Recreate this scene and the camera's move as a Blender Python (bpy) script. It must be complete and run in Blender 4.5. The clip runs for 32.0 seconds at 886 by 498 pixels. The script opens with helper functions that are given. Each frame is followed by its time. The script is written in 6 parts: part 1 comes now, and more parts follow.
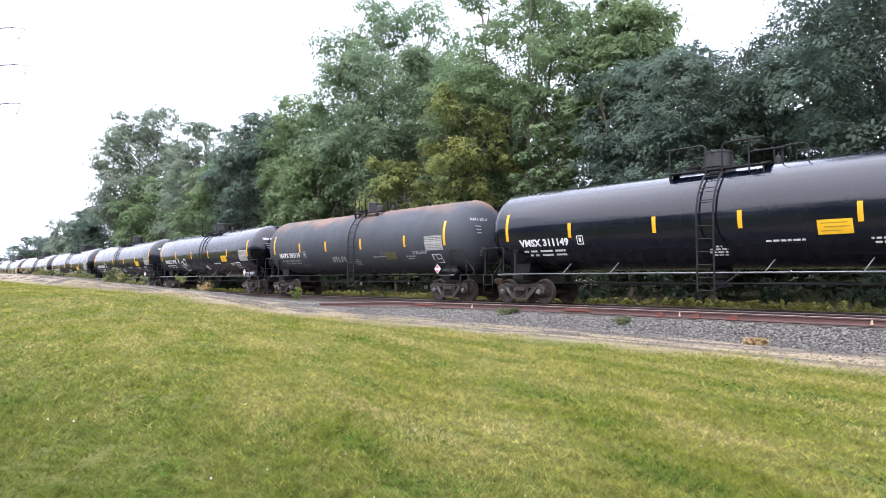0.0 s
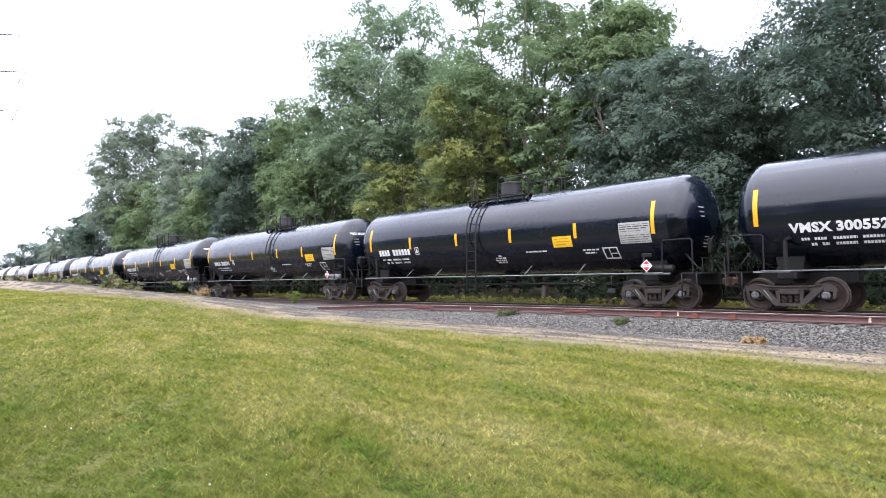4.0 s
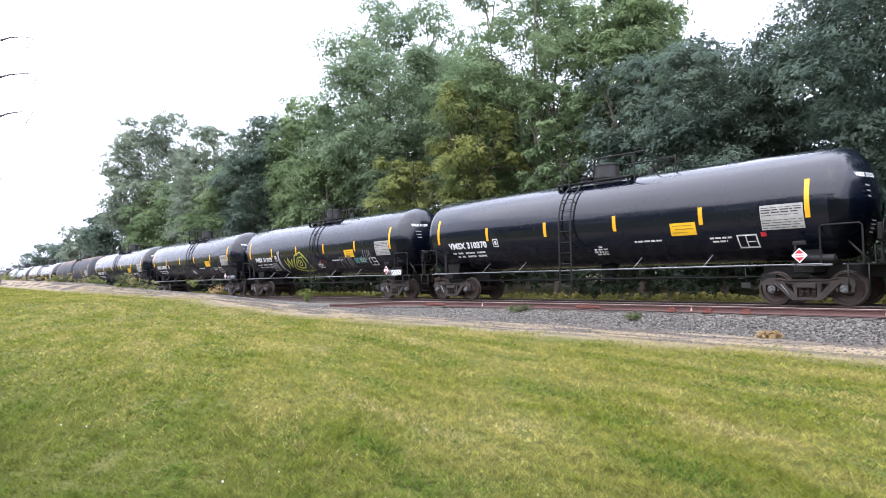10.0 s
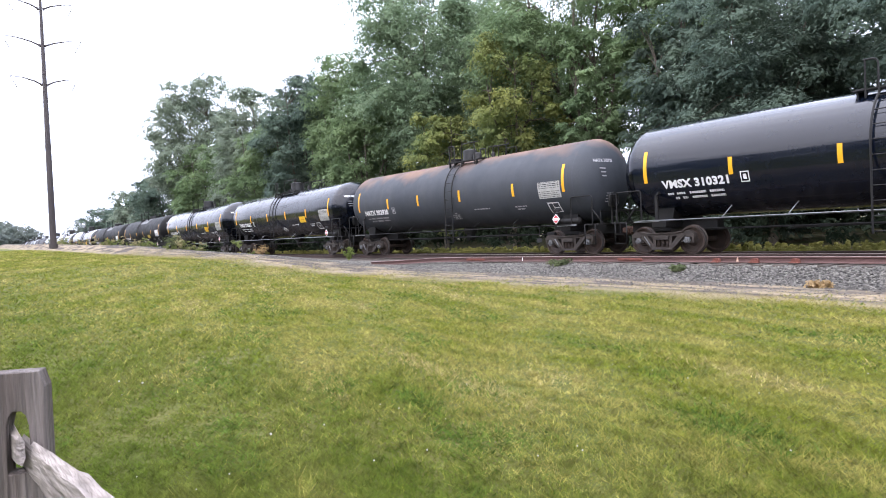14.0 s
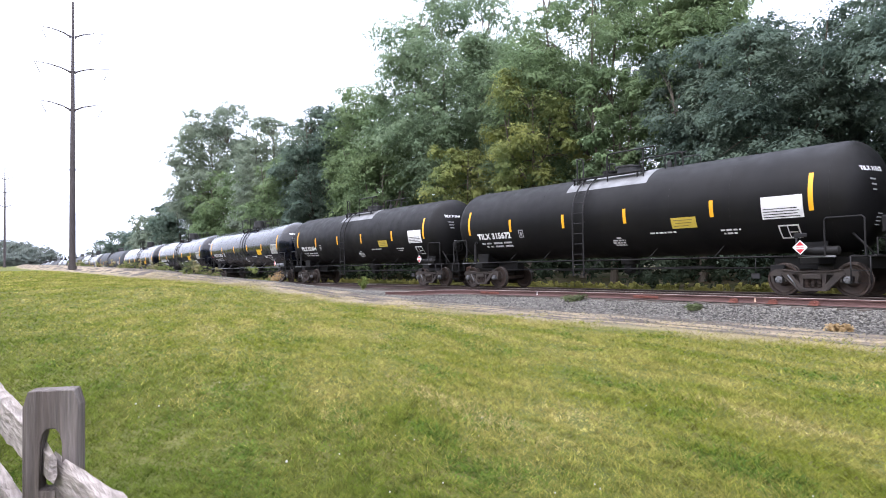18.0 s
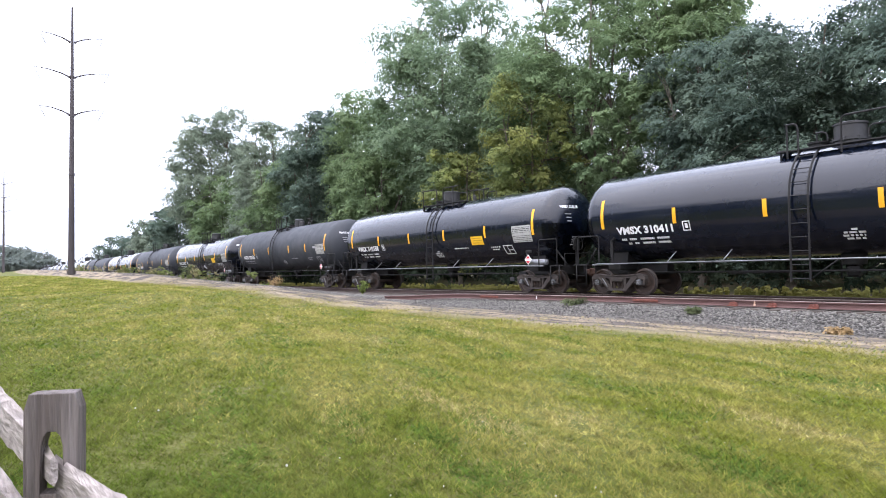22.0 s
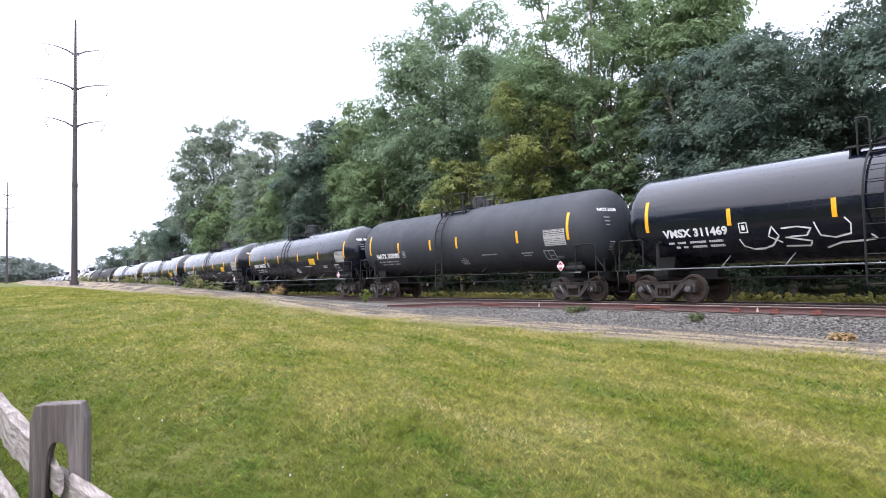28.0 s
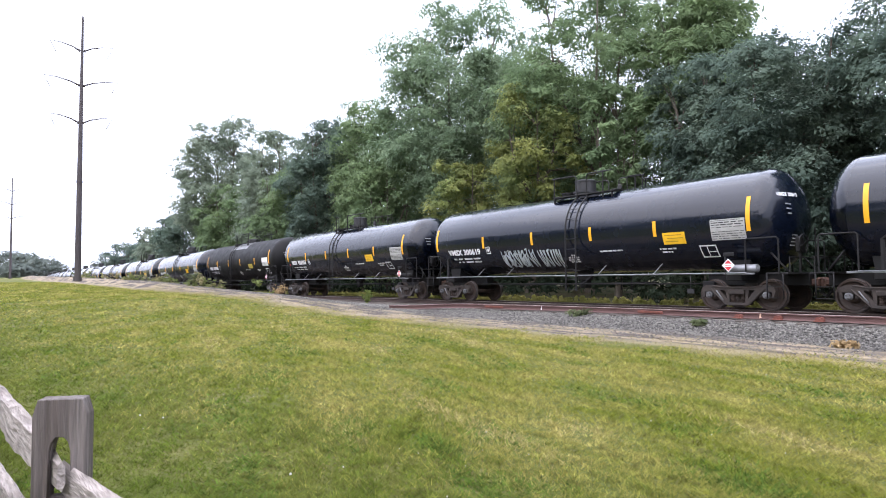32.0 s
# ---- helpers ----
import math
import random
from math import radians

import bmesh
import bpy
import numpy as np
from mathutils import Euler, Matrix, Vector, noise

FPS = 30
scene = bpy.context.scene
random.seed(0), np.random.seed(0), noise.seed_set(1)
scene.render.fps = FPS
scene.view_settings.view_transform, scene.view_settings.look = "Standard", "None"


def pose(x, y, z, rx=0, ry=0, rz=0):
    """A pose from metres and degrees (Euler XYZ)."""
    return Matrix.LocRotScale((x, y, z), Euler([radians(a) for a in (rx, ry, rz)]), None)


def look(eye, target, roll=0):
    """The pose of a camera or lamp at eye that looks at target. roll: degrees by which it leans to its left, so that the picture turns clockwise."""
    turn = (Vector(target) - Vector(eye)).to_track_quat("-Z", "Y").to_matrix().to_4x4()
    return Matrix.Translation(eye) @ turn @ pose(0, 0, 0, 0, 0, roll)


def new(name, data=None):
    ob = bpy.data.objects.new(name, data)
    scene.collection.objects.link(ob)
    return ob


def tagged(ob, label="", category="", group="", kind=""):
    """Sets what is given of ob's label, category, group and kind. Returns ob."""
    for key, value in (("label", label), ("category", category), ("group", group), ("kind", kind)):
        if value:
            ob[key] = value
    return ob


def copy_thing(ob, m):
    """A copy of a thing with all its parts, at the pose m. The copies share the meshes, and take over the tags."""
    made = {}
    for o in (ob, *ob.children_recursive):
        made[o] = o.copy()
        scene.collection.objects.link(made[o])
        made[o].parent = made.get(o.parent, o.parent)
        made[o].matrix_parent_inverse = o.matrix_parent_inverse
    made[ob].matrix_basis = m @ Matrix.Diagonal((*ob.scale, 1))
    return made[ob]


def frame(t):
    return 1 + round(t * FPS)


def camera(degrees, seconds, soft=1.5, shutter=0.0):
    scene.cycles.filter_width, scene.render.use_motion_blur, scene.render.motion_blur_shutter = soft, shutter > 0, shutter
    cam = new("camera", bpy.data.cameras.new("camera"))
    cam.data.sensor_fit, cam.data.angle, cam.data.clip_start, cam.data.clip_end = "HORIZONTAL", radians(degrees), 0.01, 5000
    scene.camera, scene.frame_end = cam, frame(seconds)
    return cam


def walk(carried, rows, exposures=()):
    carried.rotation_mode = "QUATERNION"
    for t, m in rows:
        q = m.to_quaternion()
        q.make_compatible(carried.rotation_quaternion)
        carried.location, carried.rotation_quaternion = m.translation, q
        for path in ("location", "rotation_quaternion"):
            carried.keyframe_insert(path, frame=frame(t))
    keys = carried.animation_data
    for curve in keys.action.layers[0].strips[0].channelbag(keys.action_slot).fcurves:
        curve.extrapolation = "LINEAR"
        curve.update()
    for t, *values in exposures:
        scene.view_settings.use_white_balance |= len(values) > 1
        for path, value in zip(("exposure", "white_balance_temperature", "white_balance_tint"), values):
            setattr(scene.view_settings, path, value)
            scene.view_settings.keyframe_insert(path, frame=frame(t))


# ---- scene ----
cam = camera(68.94, 32.0, soft=0.95)
PATH = [
    (0.0, pose(0.000, 0.000, 1.550, 92.20, -0.30, 47.01)),
    (0.5, pose(-0.019, 0.021, 1.549, 92.12, -0.21, 47.04)),
    (1.0, pose(-0.023, 0.021, 1.548, 92.14, -0.10, 46.99)),
    (1.5, pose(-0.019, 0.021, 1.551, 92.22, -0.19, 46.98)),
    (2.0, pose(-0.010, 0.015, 1.557, 92.26, -0.21, 46.93)),
    (2.5, pose(-0.017, 0.006, 1.551, 92.34, -0.07, 46.87)),
    (3.0, pose(-0.017, 0.008, 1.555, 92.28, 0.14, 46.81)),
    (3.5, pose(-0.016, 0.012, 1.550, 92.30, 0.28, 46.82)),
    (5.5, pose(0.012, 0.004, 1.548, 92.88, 0.20, 46.82)),
    (6.0, pose(0.018, 0.008, 1.551, 92.72, 0.07, 46.94)),
    (6.5, pose(-0.001, 0.017, 1.545, 92.45, 0.11, 47.09)),
    (7.0, pose(-0.007, 0.019, 1.539, 92.31, 0.07, 47.19)),
    (7.5, pose(-0.000, 0.021, 1.548, 92.13, 0.11, 47.33)),
    (8.0, pose(-0.016, 0.026, 1.544, 92.12, 0.20, 47.33)),
    (8.5, pose(-0.008, 0.016, 1.549, 92.24, 0.08, 47.42)),
    (9.0, pose(0.012, 0.019, 1.551, 92.48, 0.14, 47.53)),
    (9.5, pose(0.002, 0.012, 1.540, 92.58, 0.19, 47.61)),
    (10.0, pose(-0.010, 0.031, 1.549, 92.12, 0.80, 47.89)),
    (10.5, pose(0.034, 0.043, 1.532, 91.91, 0.28, 48.68)),
    (11.0, pose(0.020, 0.132, 1.530, 91.38, -0.18, 49.42)),
    (11.5, pose(0.016, 0.193, 1.523, 91.39, 0.46, 50.76)),
    (12.0, pose(0.060, 0.210, 1.517, 90.08, -0.49, 53.22)),
    (12.5, pose(0.049, 0.218, 1.520, 89.51, -0.70, 54.68)),
    (13.0, pose(0.047, 0.207, 1.531, 88.61, 0.76, 55.38)),
    (13.5, pose(0.029, 0.141, 1.536, 87.64, 2.51, 53.02)),
    (14.0, pose(0.006, 0.061, 1.552, 88.28, 2.10, 51.47)),
    (14.5, pose(-0.023, 0.015, 1.548, 89.22, 0.88, 52.49)),
    (15.0, pose(0.004, 0.000, 1.559, 89.81, 0.90, 53.74)),
    (15.5, pose(0.062, -0.018, 1.572, 90.55, 0.99, 54.14)),
    (17.5, pose(0.000, -0.009, 1.557, 91.06, 0.54, 53.04)),
    (18.0, pose(0.009, -0.013, 1.555, 91.14, 0.51, 52.68)),
    (18.5, pose(-0.001, -0.011, 1.550, 91.18, 0.42, 52.25)),
    (19.0, pose(0.003, -0.010, 1.553, 91.29, 0.23, 52.27)),
    (19.5, pose(0.004, -0.012, 1.554, 91.54, 0.51, 52.42)),
    (20.0, pose(0.021, -0.018, 1.553, 91.51, 0.64, 52.42)),
    (20.5, pose(0.020, -0.018, 1.551, 91.36, 0.64, 52.43)),
    (21.0, pose(0.010, -0.016, 1.552, 91.34, 0.72, 52.40)),
    (21.5, pose(0.014, -0.021, 1.551, 91.43, 0.59, 52.48)),
    (22.0, pose(0.007, -0.020, 1.547, 91.52, 0.62, 52.61)),
    (22.5, pose(0.016, -0.022, 1.553, 91.63, 0.61, 52.83)),
    (23.0, pose(0.022, -0.023, 1.554, 91.64, 0.51, 52.93)),
    (23.5, pose(0.011, -0.024, 1.550, 91.74, 0.61, 52.94)),
    (24.0, pose(0.023, -0.026, 1.552, 91.74, 0.65, 53.02)),
    (24.5, pose(0.024, -0.025, 1.553, 91.85, 0.61, 52.96)),
    (25.0, pose(0.032, -0.029, 1.557, 91.91, 0.63, 52.85)),
    (25.5, pose(0.027, -0.029, 1.553, 91.91, 0.81, 52.80)),
    (27.5, pose(0.023, -0.031, 1.552, 92.13, 1.01, 52.72)),
    (28.0, pose(0.029, -0.031, 1.553, 92.23, 1.00, 52.82)),
    (28.5, pose(0.034, -0.031, 1.551, 92.20, 1.04, 52.80)),
    (29.0, pose(0.041, -0.030, 1.556, 92.16, 0.78, 52.77)),
    (29.5, pose(0.022, -0.031, 1.551, 92.34, 0.78, 52.85)),
    (30.0, pose(0.022, -0.030, 1.556, 92.42, 0.84, 53.11)),
    (30.5, pose(0.037, -0.034, 1.557, 92.49, 0.85, 53.24)),
    (31.0, pose(0.036, -0.031, 1.556, 92.62, 0.73, 53.26)),
    (31.5, pose(0.041, -0.035, 1.558, 92.67, 0.57, 53.18)),
    (32.0, pose(0.022, -0.035, 1.549, 92.38, 0.15, 53.03)),
]
walk(cam, PATH, [(0.0, 0.34, 6550, 18), (9.5, 0.34, 6550, 18), (11.5, 0.32, 6550, 18), (20.0, 0.28, 6550, 18), (28.0, 0.20, 6550, 18), (32.0, 0.20, 6550, 18)])


def smooth(a, b, v):
    """0 at a, 1 at b, eased between (a may lie above b)."""
    s = min(1.0, max(0.0, (v - a) / (b - a)))
    return s * s * (3 - 2 * s)


# ---------------------------------------------------------------- light
world = bpy.data.worlds.new("overcast_sky")
scene.world = world
world.use_nodes = True
wn, wl = world.node_tree.nodes, world.node_tree.links
sky = wn.new("ShaderNodeTexSky")
sky.sky_type, sky.sun_disc = "NISHITA", False
sky.sun_elevation, sky.sun_rotation = radians(60), radians(166)
sky.dust_density, sky.air_density = 7.0, 1.0
cloud = wn.new("ShaderNodeMix")
cloud.data_type = "RGBA"
cloud.inputs[0].default_value = 0.84
# an overcast sky is about three times as bright overhead as along the horizon
up, rise, deck = wn.new("ShaderNodeTexCoord"), wn.new("ShaderNodeSeparateXYZ"), wn.new("ShaderNodeMix")
deck.data_type = "RGBA"
deck.inputs[6].default_value, deck.inputs[7].default_value = (8.7, 9.6, 11.4, 1), (24.2, 27.2, 33.0, 1)
wl.new(up.outputs["Generated"], rise.inputs[0])
wl.new(rise.outputs[2], deck.inputs[0])
wl.new(deck.outputs[2], cloud.inputs[7])
wl.new(sky.outputs[0], cloud.inputs[6])
wl.new(cloud.outputs[2], wn["Background"].inputs[0])
wn["Background"].inputs[1].default_value = 0.15
sun = new("sun", bpy.data.lights.new("sun", "SUN"))
sun.data.energy, sun.data.angle, sun.data.color = 2.5, radians(110), (1, 0.965, 0.91)
sun.matrix_world = look((0, 0, 60), (-9, 34, 0))

# ---------------------------------------------------------------- materials


def material(name, base, rough=0.6, metal=0.0, scale=3.0, amount=0.25, fine=40.0, fine_amount=0.15, bump=0.1, second=None,
             coat=0.0, island=0.0, objectwise=0.0, spec=0.5, translucent=0.0, coords="Object", stretch=(1, 1, 1)):
    """Base colour broken up by a coarse and a fine noise, with relief; `second` is the colour that the coarse noise brings in."""
    m = bpy.data.materials.new(name)
    m.use_nodes = True
    n, l = m.node_tree.nodes, m.node_tree.links
    b = n["Principled BSDF"]
    b.inputs["Roughness"].default_value, b.inputs["Metallic"].default_value = rough, metal
    b.inputs["Coat Weight"].default_value, b.inputs["Coat Roughness"].default_value = coat, 0.07
    b.inputs["Specular IOR Level"].default_value = spec
    tc = n.new("ShaderNodeTexCoord")
    mp = n.new("ShaderNodeMapping")
    mp.inputs["Scale"].default_value = stretch
    l.new(tc.outputs[coords], mp.inputs[0])
    big, small = n.new("ShaderNodeTexNoise"), n.new("ShaderNodeTexNoise")
    big.inputs["Scale"].default_value, small.inputs["Scale"].default_value = scale, fine
    big.inputs["Detail"].default_value, small.inputs["Detail"].default_value = 5, 3
    for t in (big, small):
        l.new(mp.outputs[0], t.inputs["Vector"])
    ramp = n.new("ShaderNodeMapRange")
    ramp.inputs[1].default_value, ramp.inputs[2].default_value = 0.35, 0.7
    l.new(big.outputs[0], ramp.inputs[0])
    mix = n.new("ShaderNodeMix")
    mix.data_type = "RGBA"
    mix.inputs[6].default_value = (*base, 1)
    mix.inputs[7].default_value = (*(second or [c * (1 - amount) for c in base]), 1)
    l.new(ramp.outputs[0], mix.inputs[0])
    grain = n.new("ShaderNodeMapRange")
    grain.inputs[3].default_value, grain.inputs[4].default_value = 1 - fine_amount * 2, 1 + fine_amount * 2
    l.new(small.outputs[0], grain.inputs[0])
    hsv = n.new("ShaderNodeHueSaturation")
    l.new(mix.outputs[2], hsv.inputs["Color"])
    last = grain.outputs[0]
    for on, node, out in ((island, "ShaderNodeNewGeometry", "Random Per Island"), (objectwise, "ShaderNodeObjectInfo", "Random")):
        if on:
            g = n.new(node)
            r = n.new("ShaderNodeMapRange")
            r.inputs[3].default_value, r.inputs[4].default_value = 1 - on, 1 + on
            l.new(g.outputs[out], r.inputs[0])
            k = n.new("ShaderNodeMath")
            k.operation = "MULTIPLY"
            l.new(last, k.inputs[0])
            l.new(r.outputs[0], k.inputs[1])
            last = k.outputs[0]
    l.new(last, hsv.inputs["Value"])
    l.new(hsv.outputs[0], b.inputs["Base Color"])
    if bump:
        bp = n.new("ShaderNodeBump")
        bp.inputs["Strength"].default_value, bp.inputs["Distance"].default_value = bump, 0.02
        l.new(small.outputs[0], bp.inputs["Height"])
        l.new(bp.outputs[0], b.inputs["Normal"])
    if translucent:
        tr, ms = n.new("ShaderNodeBsdfTranslucent"), n.new("ShaderNodeMixShader")
        ms.inputs[0].default_value = translucent
        l.new(hsv.outputs[0], tr.inputs[0])
        l.new(b.outputs[0], ms.inputs[1])
        l.new(tr.outputs[0], ms.inputs[2])
        l.new(ms.outputs[0], n["Material Output"].inputs[0])
    return m


def tank_paint(name, base, dirt, rough, coat, rust=0.0, waves_deep=0.30):
    """Paint of a tank: streaks running down, dust, and for old cars a rust bloom along the top."""
    m = material(name, base, rough, 0, 0.9, 0.3, 55, 0.08, 0.02, second=dirt, coat=coat, stretch=(1, 1, 0.25), objectwise=0.12)
    n, l = m.node_tree.nodes, m.node_tree.links
    b = n["Principled BSDF"]
    col = b.inputs["Base Color"].links[0].from_socket
    tc = n.new("ShaderNodeTexCoord")
    if rust:
        sep = n.new("ShaderNodeSeparateXYZ")
        l.new(tc.outputs["Object"], sep.inputs[0])
        ns = n.new("ShaderNodeTexNoise")
        ns.inputs["Scale"].default_value, ns.inputs["Detail"].default_value = 0.62, 8
        l.new(tc.outputs["Object"], ns.inputs["Vector"])
        add = n.new("ShaderNodeMath")
        add.operation = "MULTIPLY_ADD"
        add.inputs[1].default_value = 2.6
        l.new(ns.outputs[0], add.inputs[0])
        l.new(sep.outputs[2], add.inputs[2])
        r = n.new("ShaderNodeMapRange")
        r.inputs[1].default_value, r.inputs[2].default_value = 5.05, 5.85
        r.inputs[4].default_value = rust
        l.new(add.outputs[0], r.inputs[0])
        mx = n.new("ShaderNodeMix")
        mx.data_type = "RGBA"
        mx.inputs[7].default_value = (0.205, 0.116, 0.074, 1)
        l.new(r.outputs[0], mx.inputs[0])
        l.new(col, mx.inputs[6])
        l.new(mx.outputs[2], b.inputs["Base Color"])
    b.inputs["Specular IOR Level"].default_value = 0.16 if base[0] < 0.02 else 0.25
    b.inputs["Coat IOR"].default_value = 1.37
    b.inputs["Coat Roughness"].default_value = 0.13
    rn = n.new("ShaderNodeTexNoise")
    rn.inputs["Scale"].default_value, rn.inputs["Detail"].default_value = 2.2, 6
    l.new(tc.outputs["Object"], rn.inputs["Vector"])
    # plates are never quite true: long shallow waves in the shell
    wm, wv, wb = n.new("ShaderNodeMapping"), n.new("ShaderNodeTexNoise"), n.new("ShaderNodeBump")
    wm.inputs["Scale"].default_value = (0.10, 2.4, 2.4)
    wv.inputs["Scale"].default_value, wv.inputs["Detail"].default_value = 1.0, 3
    wb.inputs["Strength"].default_value, wb.inputs["Distance"].default_value = waves_deep, 0.06
    l.new(tc.outputs["Object"], wm.inputs[0])
    l.new(wm.outputs[0], wv.inputs["Vector"])
    l.new(wv.outputs[0], wb.inputs["Height"])
    l.new(wb.outputs[0], b.inputs["Normal"])
    l.new(wb.outputs[0], b.inputs["Coat Normal"])
    rr = n.new("ShaderNodeMapRange")
    rr.inputs[1].default_value, rr.inputs[2].default_value = 0.3, 0.7
    rr.inputs[3].default_value, rr.inputs[4].default_value = rough - 0.06, rough + 0.10
    l.new(rn.outputs[0], rr.inputs[0])
    l.new(rr.outputs[0], b.inputs["Roughness"])
    return m


BLACK = tank_paint("glossy_black_paint", (0.0022, 0.0042, 0.0100), (0.0045, 0.0068, 0.0135), 0.22, 1.0)
MATTE = tank_paint("matte_black_paint", (0.005, 0.005, 0.0056), (0.009, 0.0088, 0.0085), 0.52, 0.0, waves_deep=0.12)
FADED = tank_paint("faded_grey_black_paint", (0.030, 0.034, 0.041), (0.044, 0.047, 0.053), 0.56, 0.0, waves_deep=0.12)
RUSTY = tank_paint("faded_paint_with_rust", (0.038, 0.044, 0.053), (0.053, 0.058, 0.066), 0.60, 0.0, rust=0.75, waves_deep=0.12)
FRAME = material("black_frame_paint", (0.006, 0.006, 0.007), 0.6, 0, 2, 0.3, 30, 0.15, 0.05, second=(0.013, 0.012, 0.011), spec=0.3)
TRUCK = material("dusty_cast_steel", (0.030, 0.025, 0.022), 0.75, 0.1, 3, 0.4, 25, 0.2, 0.15, second=(0.050, 0.038, 0.031))
WHEEL = material("brown_wheel_steel", (0.040, 0.030, 0.026), 0.6, 0.3, 4, 0.4, 30, 0.2, 0.05, second=(0.065, 0.042, 0.032))
TREAD = material("worn_bright_steel", (0.10, 0.09, 0.085), 0.5, 0.5, 6, 0.3, 60, 0.1, 0.02)
CAP = material("grey_bearing_cap", (0.16, 0.165, 0.17), 0.6, 0.2, 6, 0.4, 60, 0.1, 0.05)
RUST = material("rusty_coupler_iron", (0.10, 0.045, 0.028), 0.85, 0.1, 5, 0.4, 40, 0.2, 0.2, second=(0.06, 0.035, 0.026))
YELLOW = material("yellow_reflective_tape", (0.84, 0.39, 0.012), 0.45, 0, 4, 0.12, 80, 0.04, 0.0)
SIGN = material("yellow_sign_paint", (0.86, 0.49, 0.016), 0.5, 0, 4, 0.1, 60, 0.04, 0.0)
DULL_SIGN = material("weathered_yellow_sign", (0.50, 0.37, 0.05), 0.55, 0, 4, 0.2, 50, 0.08, 0.0)
WORN_SIGN = material("worn_olive_sign", (0.13, 0.11, 0.04), 0.6, 0, 4, 0.3, 40, 0.12, 0.0)
ALLOY = material("aluminium_grey_paint", (0.20, 0.205, 0.21), 0.5, 0.2, 2, 0.3, 30, 0.1, 0.03, second=(0.12, 0.12, 0.122))
WHITE = material("white_stencil_paint", (0.74, 0.74, 0.74), 0.55, 0, 5, 0.15, 60, 0.06, 0.0)
PALE = material("worn_pale_stencil_paint", (0.36, 0.36, 0.37), 0.6, 0, 5, 0.25, 60, 0.1, 0.0)
PANEL = material("grey_data_panel", (0.42, 0.42, 0.40), 0.55, 0, 6, 0.2, 50, 0.1, 0.0)
OCHRE = material("worn_sign_ink", (0.42, 0.25, 0.02), 0.6, 0, 5, 0.2, 50, 0.05, 0.0)
INK = material("dark_panel_ink", (0.03, 0.03, 0.03), 0.6, 0, 5, 0.1, 50, 0.05, 0.0)
REDP = material("red_placard_ink", (0.55, 0.03, 0.04), 0.5, 0, 5, 0.1, 50, 0.05, 0.0)
LIME = material("lime_spray_paint", (0.42, 0.45, 0.06), 0.6, 0, 5, 0.3, 40, 0.1, 0.0)
SPRAY = material("pale_blue_spray_paint", (0.48, 0.54, 0.56), 0.6, 0, 5, 0.25, 40, 0.1, 0.0)
FAINT = material("thin_grey_spray_paint", (0.13, 0.13, 0.14), 0.6, 0, 5, 0.3, 40, 0.1, 0.0)
TURQUOISE = material("turquoise_spray_paint", (0.16, 0.40, 0.42), 0.6, 0, 5, 0.3, 40, 0.1, 0.0)
DULL_RED = material("dull_red_spray_paint", (0.22, 0.05, 0.04), 0.6, 0, 5, 0.3, 40, 0.1, 0.0)
SILVER = material("aluminium_paint", (0.30, 0.31, 0.33), 0.45, 0.5, 4, 0.3, 40, 0.1, 0.02)
HOUSING = material("grey_housing_paint", (0.018, 0.0185, 0.021), 0.5, 0.1, 3, 0.3, 30, 0.15, 0.05, second=(0.032, 0.031, 0.030))
CHROME = material("galvanised_edge", (0.27, 0.28, 0.29), 0.5, 0.5, 5, 0.3, 40, 0.1, 0.02)

# ---------------------------------------------------------------- mesh helpers


def part(name, bm, mat, parent=None, label="", shade=False, m=None):
    """Links a bmesh as one mesh object under a thing or a part."""
    me = bpy.data.meshes.new(name)
    bm.normal_update()
    for e in bm.edges:
        if len(e.link_faces) == 2 and e.calc_face_angle(0) > 0.6:
            e.smooth = False
    bm.to_mesh(me)
    bm.free()
    for x in mat if isinstance(mat, (list, tuple)) else (mat,):
        me.materials.append(x)
    if shade:
        me.shade_smooth()
    ob = new(name, me)
    ob.parent = parent
    if m is not None:
        ob.matrix_basis = m
    if label:
        tagged(ob, label)
    return ob


def share(ob, m, parent=None):
    """Another object on the same mesh."""
    o = ob.copy()
    scene.collection.objects.link(o)
    o.parent = parent if parent else ob.parent
    o.matrix_basis = m
    return o


def empty(name, m=None):
    e = new(name)
    e.empty_display_size = 0.3
    if m is not None:
        e.matrix_basis = m
    return e


def block(bm, c, s, bevel=0.0, m=None, mat=0):
    """A box at c with sides s, its edges rounded."""
    r = bmesh.ops.create_cube(bm, size=1, matrix=(m or Matrix()) @ Matrix.Translation(c) @ Matrix.Diagonal((*s, 1)))
    vs = r["verts"]
    fs = {f for v in vs for f in v.link_faces}
    for f in fs:
        f.material_index = mat
    if bevel:
        es = {e for v in vs for e in v.link_edges}
        bmesh.ops.bevel(bm, geom=list(es), offset=bevel, segments=1, affect="EDGES", clamp_overlap=True)


